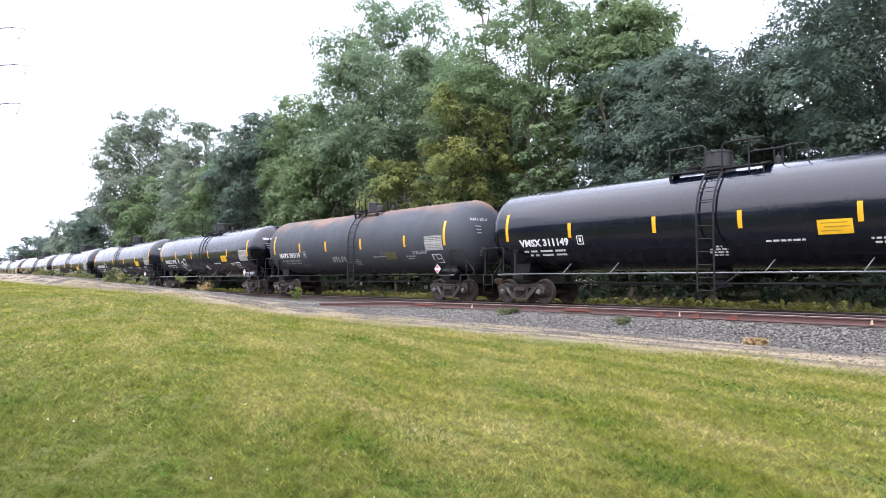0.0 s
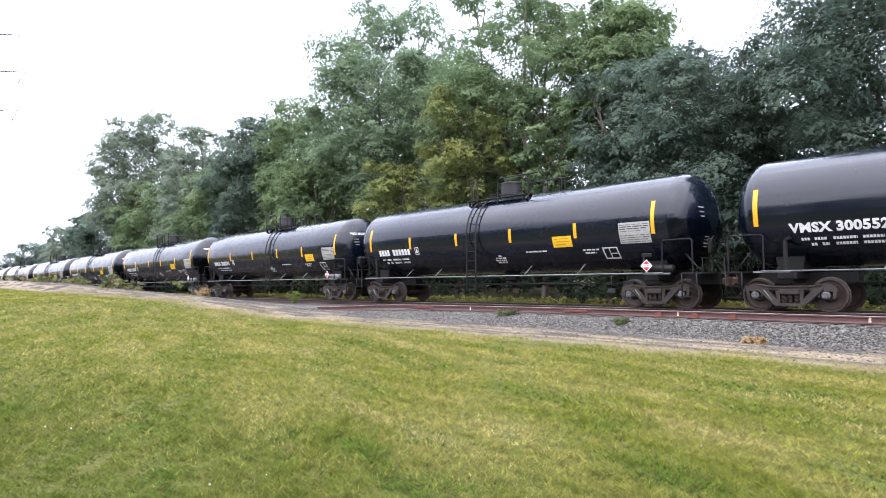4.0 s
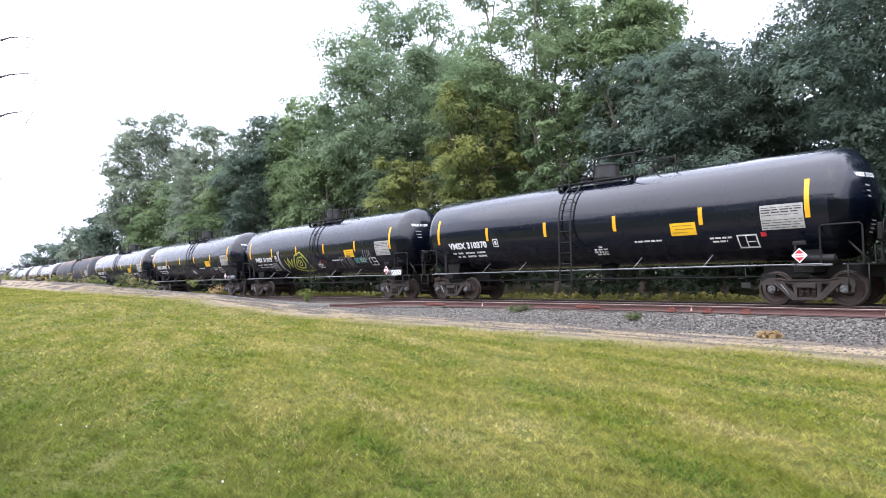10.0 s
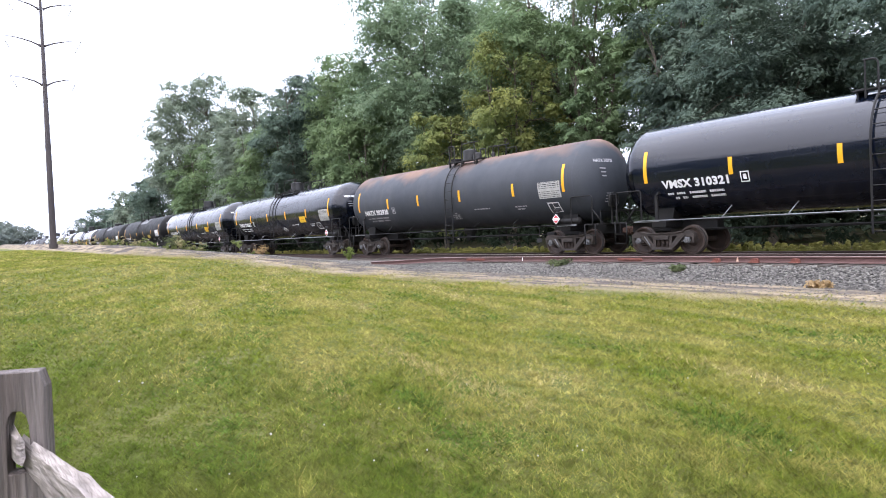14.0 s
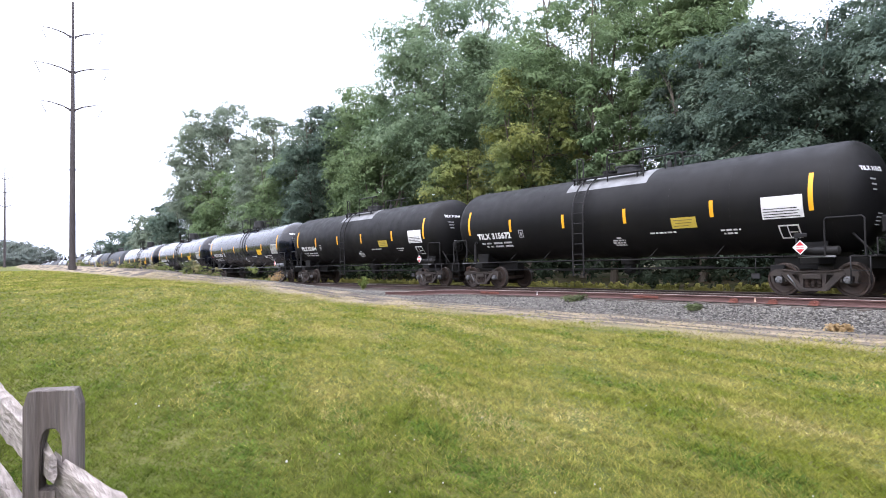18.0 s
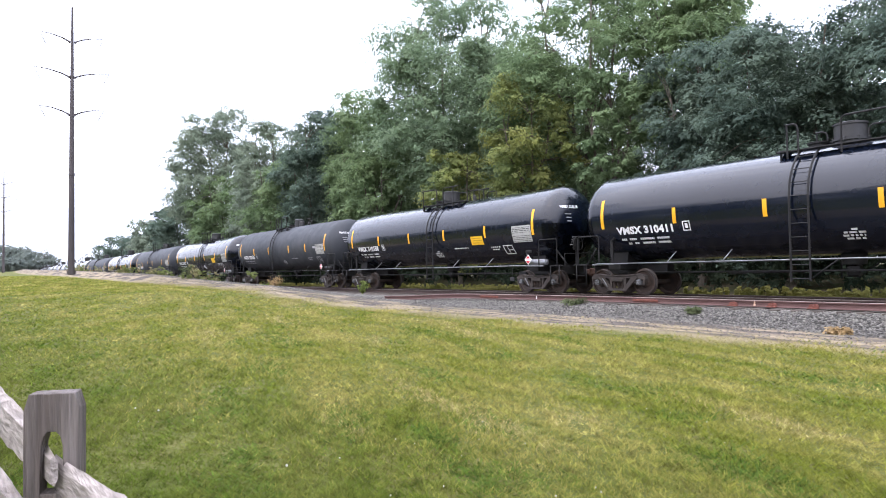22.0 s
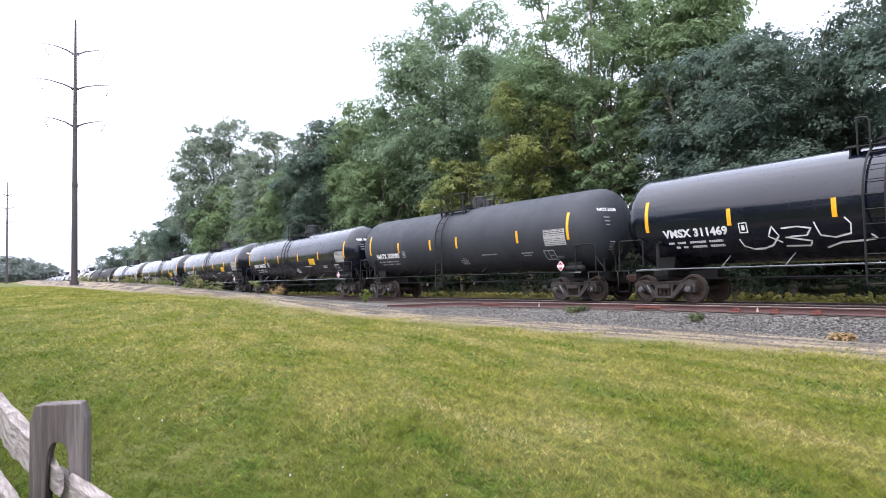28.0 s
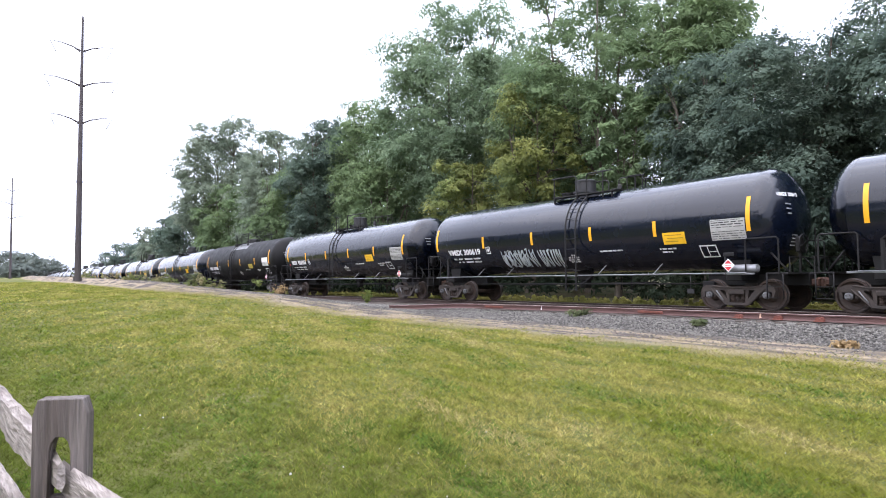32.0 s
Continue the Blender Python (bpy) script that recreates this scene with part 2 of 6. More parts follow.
def tube(bm, pts, r, n=8, r2=None, caps=True, mat=0):
    """A round bar along points, tapering from r to r2."""
    pts = [Vector(p) for p in pts]
    rings, prev = [], None
    for i, p in enumerate(pts):
        d = (pts[min(i + 1, len(pts) - 1)] - pts[max(i - 1, 0)]).normalized()
        a = d.orthogonal().normalized() if prev is None else (prev - d * prev.dot(d)).normalized()
        prev = a
        b = d.cross(a)
        rad = r if r2 is None else r + (r2 - r) * i / (len(pts) - 1)
        rings.append([bm.verts.new(p + (a * math.cos(w) + b * math.sin(w)) * rad) for w in (math.tau * k / n for k in range(n))])
    for p, q in zip(rings, rings[1:]):
        for k in range(n):
            f = bm.faces.new((p[k], p[(k + 1) % n], q[(k + 1) % n], q[k]))
            f.smooth, f.material_index = True, mat
    if caps:
        bm.faces.new(rings[0][::-1]).material_index = mat
        bm.faces.new(rings[-1]).material_index = mat


def lathe(bm, profile, axis="x", n=32, mats=None, centre=(0, 0, 0)):
    """Turns (along, radius) pairs about an axis."""
    rings = []
    c = Vector(centre)
    for u, r in profile:
        ring = []
        for k in range(n):
            w = math.tau * k / n
            a, b = r * math.cos(w), r * math.sin(w)
            v = {"x": (u, a, b), "y": (b, u, a), "z": (a, b, u)}[axis]
            ring.append(bm.verts.new(c + Vector(v)))
        rings.append(ring)
    for i, (p, q) in enumerate(zip(rings, rings[1:])):
        for k in range(n):
            f = bm.faces.new((p[k], p[(k + 1) % n], q[(k + 1) % n], q[k]))
            f.smooth = True
            if mats:
                f.material_index = mats[i]
    if profile[0][1] > 0.001:
        bm.faces.new(rings[0][::-1])
    if profile[-1][1] > 0.001:
        bm.faces.new(rings[-1])
    bmesh.ops.recalc_face_normals(bm, faces=bm.faces[:])


def plate(bm, outline, y0, y1):
    """A plate with an outline in x and z, from y0 to y1."""
    a = [bm.verts.new((x, y0, z)) for x, z in outline]
    b = [bm.verts.new((x, y1, z)) for x, z in outline]
    n = len(outline)
    bm.faces.new(a)
    bm.faces.new(b[::-1])
    for k in range(n):
        bm.faces.new((a[(k + 1) % n], a[k], b[k], b[(k + 1) % n]))


def mesh_object(name, verts, faces, mat, smoothed=False, parent=None):
    """One mesh from arrays, for things of many pieces."""
    me = bpy.data.meshes.new(name)
    v = np.asarray(verts, dtype=np.float32)
    f = np.asarray(faces, dtype=np.int32)
    me.vertices.add(len(v))
    me.vertices.foreach_set("co", v.ravel())
    k = f.shape[1]
    me.loops.add(f.size)
    me.loops.foreach_set("vertex_index", f.ravel())
    me.polygons.add(len(f))
    me.polygons.foreach_set("loop_start", np.arange(0, f.size, k, dtype=np.int32))
    me.polygons.foreach_set("loop_total", np.full(len(f), k, dtype=np.int32))
    me.update(calc_edges=True)
    for x in mat if isinstance(mat, (list, tuple)) else (mat,):
        me.materials.append(x)
    if smoothed:
        me.shade_smooth()
    ob = new(name, me)
    ob.parent = parent
    return ob


# ---------------------------------------------------------------- the line of the railway
TRACK_Y, CURVE_X, CURVE_R = 20.1, -125.0, 1700.0


def rail_z(x):
    """Height of the rail head."""
    return 0.577 + 0.0092 * max(-420.0, min(60.0, x)) - 0.45 * smooth(-45, -110, x)


def track_at(s):
    """Place and heading of the track's middle at s metres along it (s = x where it is straight)."""
    if s >= CURVE_X:
        return s, TRACK_Y, 0.0
    w = (CURVE_X - s) / CURVE_R
    return CURVE_X - CURVE_R * math.sin(w), TRACK_Y + CURVE_R * (1 - math.cos(w)), -w


def track_y(x):
    return TRACK_Y if x > CURVE_X else TRACK_Y + (CURVE_X - max(x, -900)) ** 2 / (2 * CURVE_R)


def ground_z(x, y):
    """The lie of the land."""
    lawn = 0.42 * smooth(-20, -38, x) + 0.30 * smooth(-40, -120, x) + 0.5 * smooth(-110, -300, x)
    q = y - (track_y(x) - TRACK_Y)
    bed = rail_z(x) - 0.24
    bank = (0.62 * smooth(-30, -72, x) + 0.22 * smooth(-70, -150, x))
    z = lawn + bank * smooth(12.2, 14.6, q)
    if q < 12:
        z = lawn
    if q > 15.2:
        z += (bed - z) * smooth(15.3, 17.5, q)
    if q > 21.6:
        z = bed + 0.02 * smooth(21.8, 23.5, q) + 0.5 * smooth(25, 40, q)
    return z

# ---------------------------------------------------------------- ground


def ground_material():
    """Lawn, a worn dry edge, grey ballast and the wood's floor, by where it lies."""
    m = bpy.data.materials.new("ground_cover")
    m.use_nodes = True
    n, l = m.node_tree.nodes, m.node_tree.links
    b = n["Principled BSDF"]
    b.inputs["Roughness"].default_value = 0.95
    b.inputs["Specular IOR Level"].default_value = 0.2
    geo = n.new("ShaderNodeNewGeometry")
    sep = n.new("ShaderNodeSeparateXYZ")
    l.new(geo.outputs["Position"], sep.inputs[0])

    along = n.new("ShaderNodeMapping")
    along.inputs["Scale"].default_value = (0.28, 1.5, 1)
    l.new(geo.outputs["Position"], along.inputs[0])

    def noised(scale, detail=5, streaky=False):
        t = n.new("ShaderNodeTexNoise")
        t.inputs["Scale"].default_value, t.inputs["Detail"].default_value = scale, detail
        l.new(along.outputs[0] if streaky else geo.outputs["Position"], t.inputs["Vector"])
        return t.outputs[0]

    def maths(op, a, c, clamp=False):
        t = n.new("ShaderNodeMath")
        t.operation, t.use_clamp = op, clamp
        for i, v in enumerate((a, c)):
            if isinstance(v, (int, float)):
                t.inputs[i].default_value = v
            else:
                l.new(v, t.inputs[i])
        return t.outputs[0]

    def mapped(v, a, c):
        t = n.new("ShaderNodeMapRange")
        t.inputs[1].default_value, t.inputs[2].default_value = a, c
        l.new(v, t.inputs[0])
        return t.outputs[0]

    def mixed(f, a, c):
        t = n.new("ShaderNodeMix")
        t.data_type = "RGBA"
        l.new(f, t.inputs[0])
        for i, v in ((6, a), (7, c)):
            if isinstance(v, tuple):
                t.inputs[i].default_value = (*v, 1)
            else:
                l.new(v, t.inputs[i])
        return t.outputs[2]

    wob = maths("MULTIPLY", maths("SUBTRACT", noised(0.45), 0.5), 2.2)
    wob2 = maths("MULTIPLY", maths("SUBTRACT", noised(2.5), 0.5), 1.0)
    # how far the curving line has drawn away
    off = maths("MAXIMUM", maths("SUBTRACT", CURVE_X, sep.outputs[0]), 0.0)
    off = maths("DIVIDE", maths("MULTIPLY", off, off), 2 * CURVE_R)
    q0 = maths("SUBTRACT", sep.outputs[1], off)
    q = maths("ADD", maths("ADD", q0, wob), wob2)
    grass = mixed(mapped(noised(0.6), 0.40, 0.74), (0.072, 0.084, 0.016), (0.135, 0.118, 0.040))
    grass = mixed(mapped(noised(7), 0.45, 0.7), grass, (0.066, 0.078, 0.014))
    dirt = mixed(mapped(noised(1.3, 6, True), 0.44, 0.56), (0.060, 0.050, 0.044), (0.30, 0.240, 0.160))
    dirt = mixed(mapped(noised(6, 8), 0.40, 0.75), dirt, (0.11, 0.092, 0.078))
    dirt = mixed(mapped(q, 13.1, 12.2), dirt, (0.21, 0.18, 0.10))
    vor = n.new("ShaderNodeTexVoronoi")
    vor.inputs["Scale"].default_value = 16
    l.new(geo.outputs["Position"], vor.inputs["Vector"])
    hs = n.new("ShaderNodeSeparateColor")
    l.new(vor.outputs["Color"], hs.inputs[0])
    stone = mixed(hs.outputs[0], (0.050, 0.046, 0.042), (0.20, 0.19, 0.17))
    stone = mixed(mapped(vor.outputs["Distance"], 0.30, 0.65), stone, (0.022, 0.020, 0.018))
    # track bed darkened in the colour, where the train's shade falls
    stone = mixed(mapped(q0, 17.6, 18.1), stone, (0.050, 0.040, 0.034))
    floor = mixed(mapped(noised(1.2), 0.4, 0.6), (0.045, 0.055, 0.018), (0.07, 0.055, 0.03))
    c = mixed(mapped(q, 11.9, 12.3), grass, dirt)
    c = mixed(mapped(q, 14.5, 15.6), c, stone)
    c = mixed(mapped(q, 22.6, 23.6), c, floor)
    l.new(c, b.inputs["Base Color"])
    bp = n.new("ShaderNodeBump")
    bp.inputs["Strength"].default_value, bp.inputs["Distance"].default_value = 0.7, 0.04
    hsum = maths("ADD", maths("MULTIPLY", noised(28, 3), 0.6), vor.outputs["Distance"])
    l.new(hsum, bp.inputs["Height"])
    l.new(bp.outputs[0], b.inputs["Normal"])
    return m


def spaced(fine0, fine1, step, far, grow=1.18):
    v = list(np.arange(fine0, fine1 + step / 2, step))
    d, a, c = step, fine0, fine1
    low, high = [], []
    while a > -far:
        d = min(d * grow, 200)
        a -= d
        low.append(a)
    d = step
    while c < far:
        d = min(d * grow, 200)
        c += d
        high.append(c)
    return np.array(low[::-1] + v + high)


GROUND = ground_material()


def build_ground():
    xs = spaced(-70, 4, 0.8, 2600)
    ys = spaced(-4, 26, 0.3, 2600)
    z = np.array([[ground_z(x, y) for x in xs] for y in ys])
    gx, gy = np.meshgrid(xs, ys)
    v = np.stack([gx, gy, z], -1).reshape(-1, 3)
    nx, ny = len(xs), len(ys)
    i = (np.arange(ny - 1)[:, None] * nx + np.arange(nx - 1)[None, :]).ravel()
    f = np.stack([i, i + 1, i + nx + 1, i + nx], -1)
    ob = mesh_object("ground", v, f, GROUND, True)
    tagged(ob, "mown lawn running into a dry edge and grey ballast", "ground", kind="structure")


build_ground()

# ---------------------------------------------------------------- grass, stones, clover
rng = np.random.default_rng(7)


def patch_noise(x, y, s, seed=0.0):
    return np.array([noise.noise((a * s, b * s, seed)) for a, b in zip(x, y)])


def grass_material(name, green, dry, island=0.36):
    m = material(name, green, 0.7, 0, 1.0, 0.3, 7.5, 0.60, 0, second=dry, island=island, spec=0.06, translucent=0.45, stretch=(0.30, 1.05, 1))
    n, l = m.node_tree.nodes, m.node_tree.links
    geo = n.new("ShaderNodeNewGeometry")
    for t in list(n):
        if t.type == "TEX_NOISE":
            t.inputs["Roughness"].default_value = 0.72
            if t.inputs["Scale"].default_value > 3:
                l.new(geo.outputs["Position"], t.inputs["Vector"])
        if t.type == "MAPPING":
            # the mower went slantwise to the track
            turn = n.new("ShaderNodeVectorRotate")
            turn.rotation_type = "Z_AXIS"
            turn.inputs["Angle"].default_value = radians(15)
            l.new(geo.outputs["Position"], turn.inputs[0])
            l.new(turn.outputs[0], t.inputs[0])
        if t.type == "MAP_RANGE" and abs(t.inputs[1].default_value - 0.35) < 1e-4:
            t.inputs[1].default_value, t.inputs[2].default_value = 0.41, 0.76
    return m


def blades(x, y, z, h, w, lean, fine=True):
    """One bent blade per place: five-sided where it stands near, a plain spike farther off."""
    k = len(x)
    a = rng.uniform(0, math.tau, k)
    d = rng.uniform(0, math.tau, k)
    p = np.stack([x, y, z], -1)
    side = np.stack([np.cos(a), np.sin(a), np.zeros(k)], -1) * (w / 2)[:, None]
    out = np.stack([np.cos(d), np.sin(d), np.zeros(k)], -1) * (h * lean)[:, None]
    up = np.zeros((k, 3))
    up[:, 2] = h
    mid = p + out * 0.35 + up * 0.62
    tip = p + out + up * rng.uniform(0.75, 1.0, k)[:, None]
    if fine:
        v = np.stack([p - side, p + side, mid + side * 0.8, tip, mid - side * 0.8], 1).reshape(-1, 3)
        return v, np.arange(k)[:, None] * 5 + np.arange(5)[None, :]
    v = np.stack([p - side * 1.2, p + side * 1.2, tip], 1).reshape(-1, 3)
    return v, np.arange(k)[:, None] * 3 + np.arange(3)[None, :]


def eased(a, b, v):
    t = np.clip((v - a) / (b - a), 0, 1)
    return t * t * (3 - 2 * t)


def lawn_z(x):
    """The lawn's height for many places at once."""
    return 0.42 * eased(-20, -38, x) + 0.30 * eased(-40, -120, x) + 0.5 * eased(-110, -300, x)


def waves(x, y, s):
    """A cheap uneven pattern between -1 and 1."""
    return (np.sin(x * s + 2 * np.sin(y * s * 0.7)) + np.sin(y * s * 1.3 + 1.7 * np.sin(x * s * 0.6 + 1)) + np.sin((x + y) * s * 0.8 + 4)) / 3


FENCE_LAWN = grass_material("lush_lawn_blades", (0.090, 0.128, 0.018), (0.200, 0.200, 0.050))
LAWN = grass_material("lawn_blades", (0.155, 0.180, 0.024), (0.44, 0.360, 0.132))


DRY_LAWN = grass_material("scorched_lawn_blades", (0.36, 0.30, 0.125), (0.46, 0.38, 0.19))
# middle, length, breadth and strength of each scorched streak
SCORCHED = [(-6.6, 4.52, 0.9, 0.20, 0.6), (-5.3, 4.30, 0.8, 0.18, 0.65), (-4.3, 4.12, 0.6, 0.16, 0.6), (-5.6, 3.05, 0.4, 0.14, 0.5), (-11.5, 7.1, 1.0, 0.28, 0.5),
            (-10.9, 9.3, 1.6, 0.35, 0.45), (-4.5, 5.05, 0.7, 0.18, 0.45), (-15.3, 4.8, 1.5, 0.30, 0.4), (-18.0, 7.8, 2.2, 0.40, 0.45), (-23.8, 10.7, 2.6, 0.5, 0.5),
            (-3.2, 6.3, 0.9, 0.20, 0.4), (-1.6, 7.4, 0.8, 0.22, 0.4), (-13.5, 10.6, 2.0, 0.4, 0.4)]
# middle, length, breadth and strength of each patch of clover
CLOVER = [(-7.6, 5.5, 0.9, 0.16, 0.6), (-4.7, 3.45, 0.45, 0.16, 0.7), (-7.5, 2.5, 0.7, 0.22, 0.5), (-3.6, 3.0, 0.5, 0.15, 0.6), (-9.6, 4.0, 0.8, 0.2, 0.5), (-13.0, 5.6, 1.2, 0.25, 0.5),
          (-2.6, 4.6, 0.5, 0.18, 0.5), (-5.4, 6.6, 0.9, 0.18, 0.5), (-8.6, 7.6, 1.2, 0.22, 0.45), (-3.4, 9.0, 1.1, 0.25, 0.4), (-12.5, 9.0, 1.5, 0.3, 0.4), (-5.2, 1.9, 0.5, 0.2, 0.5)]
CLOVER_LEAF = grass_material("clover_leaves", (0.072, 0.128, 0.020), (0.105, 0.160, 0.030))


def build_lawn():
    """Grass of the lawn: ever thinner and broader in the blade away from where one stands."""
    k = 860000
    r = 1.2 * np.exp(rng.uniform(0, 1, k) * math.log(115 / 1.2))
    a = rng.uniform(radians(5), radians(97), k)
    # the rest of the lawn, round about and behind, is thinner
    r = np.append(r, 0.35 * np.exp(rng.uniform(0, 1, 120000) * math.log(40 / 0.35)))
    a = np.append(a, rng.uniform(radians(97), radians(365), 120000))
    k = len(r)
    x, y = -r * np.sin(a), r * np.cos(a)
    keep = y < 11.9 + 0.5 * np.sin(x * 0.9) + 0.4 * np.sin(x * 2.3 + 1) + rng.normal(0, 0.50, k)
    x, y, r = x[keep], y[keep], r[keep]
    n = len(x)
    h = 0.045 * (1 + 0.007 * r) * (1 + 0.30 * waves(x, y, 1.7) + 0.38 * waves(x + 3, y, 11.0)) * rng.uniform(0.55, 1.5, n)
    # lusher where the fence keeps feet and mower off
    lush = rng.uniform(0, 1, n) > eased(0.8, 5.6, y - 0.5 - 0.088 * x)
    width, lean = np.maximum(0.0026, 0.00145 * r) * rng.uniform(0.6, 1.4, n), rng.uniform(0.5, 1.9, n)
    # scorched streaks where the mower has scalped the turf
    def streaks(rows):
        near = np.zeros(n)
        for cx, cy, long, wide, much in rows:
            u = (x - cx) * 0.966 - (y - cy) * 0.259
            v = (x - cx) * 0.259 + (y - cy) * 0.966
            near = np.maximum(near, much * np.exp(-(u / long) ** 2 - (v / wide) ** 2) * (1 + 0.6 * waves(x, y, 6.0)))
        return rng.uniform(0, 1, n) < near

    worn = streaks(SCORCHED)
    clover = (streaks(CLOVER) | (rng.uniform(0, 1, n) < 0.55 * np.maximum(0, waves(x + 1.3, y * 1.2, 2.9) - 0.35))) & ~worn
    lush &= ~worn & ~clover
    width, lean, h = np.where(clover, width * 2.1, width), np.where(clover, lean * 1.3, lean), np.where(clover, h * 0.85, h)
    for pick, mat, label in ((lush, FENCE_LAWN, "lush green mown grass along the fence"), (worn, DRY_LAWN, "scorched straw-coloured turf in patches"),
                             (clover, CLOVER_LEAF, "patches of dark green clover leaves"), (~lush & ~worn & ~clover, LAWN, "short mown grass, green with dry straw-coloured patches")):
        px, py = x[pick], y[pick]
        tagged(mesh_object("lawn_grass", *blades(px, py, lawn_z(px) - 0.005, h[pick], width[pick], lean[pick], False), mat), label, "grass", kind="stuff")
    # straw and dead grass along the worn edge
    k = 60000
    x = -rng.uniform(0, 60, k)
    q = 11.5 + 3.6 * rng.beta(1.1, 2.6, k)
    t = patch_noise(x, q, 0.5, 3.0) > rng.uniform(-0.5, 0.45, k)
    x, q = x[t], q[t]
    z = np.array([ground_z(a, b) for a, b in zip(x, q)])
    n = len(x)
    straw = material("dead_grass", (0.30, 0.245, 0.13), 0.8, 0, 1.2, 0.3, 9, 0.15, 0, second=(0.25, 0.23, 0.10), island=0.3, spec=0.2, translucent=0.3)
    tagged(mesh_object("dry_grass", *blades(x, q, z, 0.045 * rng.uniform(0.4, 1.6, n), 0.012 * rng.uniform(0.6, 1.4, n), rng.uniform(0.8, 3.0, n), False), straw),
           "dead straw-coloured grass along the gravel", "grass", kind="stuff")


build_lawn()


def build_clover():
    """White clover heads and a few seeding dandelions in the lawn."""
    k = 130
    r = 2.2 + 11 * rng.beta(1.1, 2.0, k)
    a = rng.uniform(radians(8), radians(96), k)
    x, y = -r * np.sin(a), r * np.cos(a)
    grow = patch_noise(x, y, 0.5, 4.0)
    keep = (grow > -0.05) & (y < 11)
    x, y = np.append(x[keep], (-4.57, -7.52, -7.3)), np.append(y[keep], (1.99, 1.57, 1.75))
    n = len(x)
    s = rng.uniform(0.004, 0.008, n)
    s[-3:] = 0.012
    z = np.array([ground_z(p, q) for p, q in zip(x, y)]) + rng.uniform(0.05, 0.085, n)
    ball = np.array([[math.cos(w) * math.cos(e), math.sin(w) * math.cos(e), math.sin(e)] for e in (-0.6, 0.5) for w in (0, 1.57, 3.14, 4.71)] + [[0, 0, 1.0]])
    tri = [[0, 1, 5], [0, 5, 4], [1, 2, 6], [1, 6, 5], [2, 3, 7], [2, 7, 6], [3, 0, 4], [3, 4, 7], [4, 5, 8], [5, 6, 8], [6, 7, 8], [7, 4, 8]]
    v = ball[None] * s[:, None, None] + np.stack([x, y, z], -1)[:, None, :]
    f = (np.arange(n) * 9)[:, None, None] + np.array(tri)[None]
    white = material("clover_white", (0.44, 0.43, 0.38), 0.8, 0, 5, 0.15, 60, 0.1, 0, island=0.12)
    tagged(mesh_object("clover_flowers", v.reshape(-1, 3), f.reshape(-1, 3), white), "small white clover heads in the lawn", "flowers", kind="stuff")


build_clover()


def build_ballast():
    """Loose crushed stone along the near shoulder of the track."""
    k = 46000
    x = rng.uniform(-46, 2, k)
    q = 15.0 + 2.85 * rng.beta(1.7, 1.0, k)
    s = rng.uniform(0.018, 0.046, k)
    # stray stones kicked out over the bare strip
    stray = rng.uniform(0, 1, k) < 0.16
    x, q, s = np.where(stray, rng.uniform(-75, 2, k), x), np.where(stray, 12.6 + 3.0 * rng.beta(1.8, 1.2, k), q), np.where(stray, s * 0.7, s)
    z = np.array([ground_z(a, b) for a, b in zip(x, q)]) + s * 0.15
    octa = np.array([[1, 0, 0], [0, 1, 0], [-1, 0, 0], [0, -1, 0], [0, 0, 0.75], [0, 0, -0.75]])
    tri = np.array([[0, 1, 4], [1, 2, 4], [2, 3, 4], [3, 0, 4], [1, 0, 5], [2, 1, 5], [3, 2, 5], [0, 3, 5]])
    v = octa[None] * s[:, None, None] * rng.uniform(0.6, 1.35, (k, 6, 1)) + rng.normal(0, 0.004, (k, 6, 3))
    a = rng.uniform(0, math.tau, k)
    c, sn = np.cos(a)[:, None], np.sin(a)[:, None]
    v = np.stack([v[..., 0] * c - v[..., 1] * sn, v[..., 0] * sn + v[..., 1] * c, v[..., 2]], -1)
    v += np.stack([x, q, z], -1)[:, None, :]
    f = (np.arange(k) * 6)[:, None, None] + tri[None]
    stones = material("crushed_granite", (0.125, 0.118, 0.104), 0.9, 0, 8, 0.3, 60, 0.2, 0.3, island=0.72)
    ob = mesh_object("ballast_stones", v.reshape(-1, 3), f.reshape(-1, 3), stones)
    tagged(ob, "loose grey crushed stone along the track", "gravel", kind="stuff")


build_ballast()

# ---------------------------------------------------------------- track
RAIL = material("rusty_rail_steel", (0.060, 0.036, 0.030), 0.8, 0.1, 2, 0.4, 30, 0.15, 0.1, second=(0.040, 0.026, 0.022))
HEAD = material("polished_rail_head", (0.22, 0.19, 0.17), 0.5, 0.4, 3, 0.3, 40, 0.1, 0.02)
TIE = material("creosoted_timber", (0.060, 0.048, 0.040), 0.9, 0, 3, 0.4, 25, 0.25, 0.4, second=(0.10, 0.085, 0.07), objectwise=0.3)
MARK = material("pale_orange_mark", (0.75, 0.50, 0.35), 0.6, 0, 6, 0.4, 40, 0.15, 0.0)
CLAMP = material("red_oxide_iron", (0.17, 0.055, 0.038), 0.8, 0, 6, 0.4, 40, 0.15, 0.1)


OLD_RAIL = material("red_brown_rail_steel", (0.105, 0.054, 0.047), 0.8, 0.1, 2, 0.4, 30, 0.15, 0.1, second=(0.085, 0.044, 0.040))
OLD_HEAD = material("dull_rail_head", (0.30, 0.235, 0.215), 0.6, 0.2, 3, 0.3, 40, 0.1, 0.02)
SIDING_BEND = 0.0105


def siding_y(x):
    """The siding's outer rail: beside the line, then bending away towards the lawn."""
    d = max(0.0, -11.0 - x)
    return 17.8 - SIDING_BEND * d * d


def siding_z(x):
    return rail_z(x) + 0.012 - 0.14 * smooth(-20.5, -25, x)


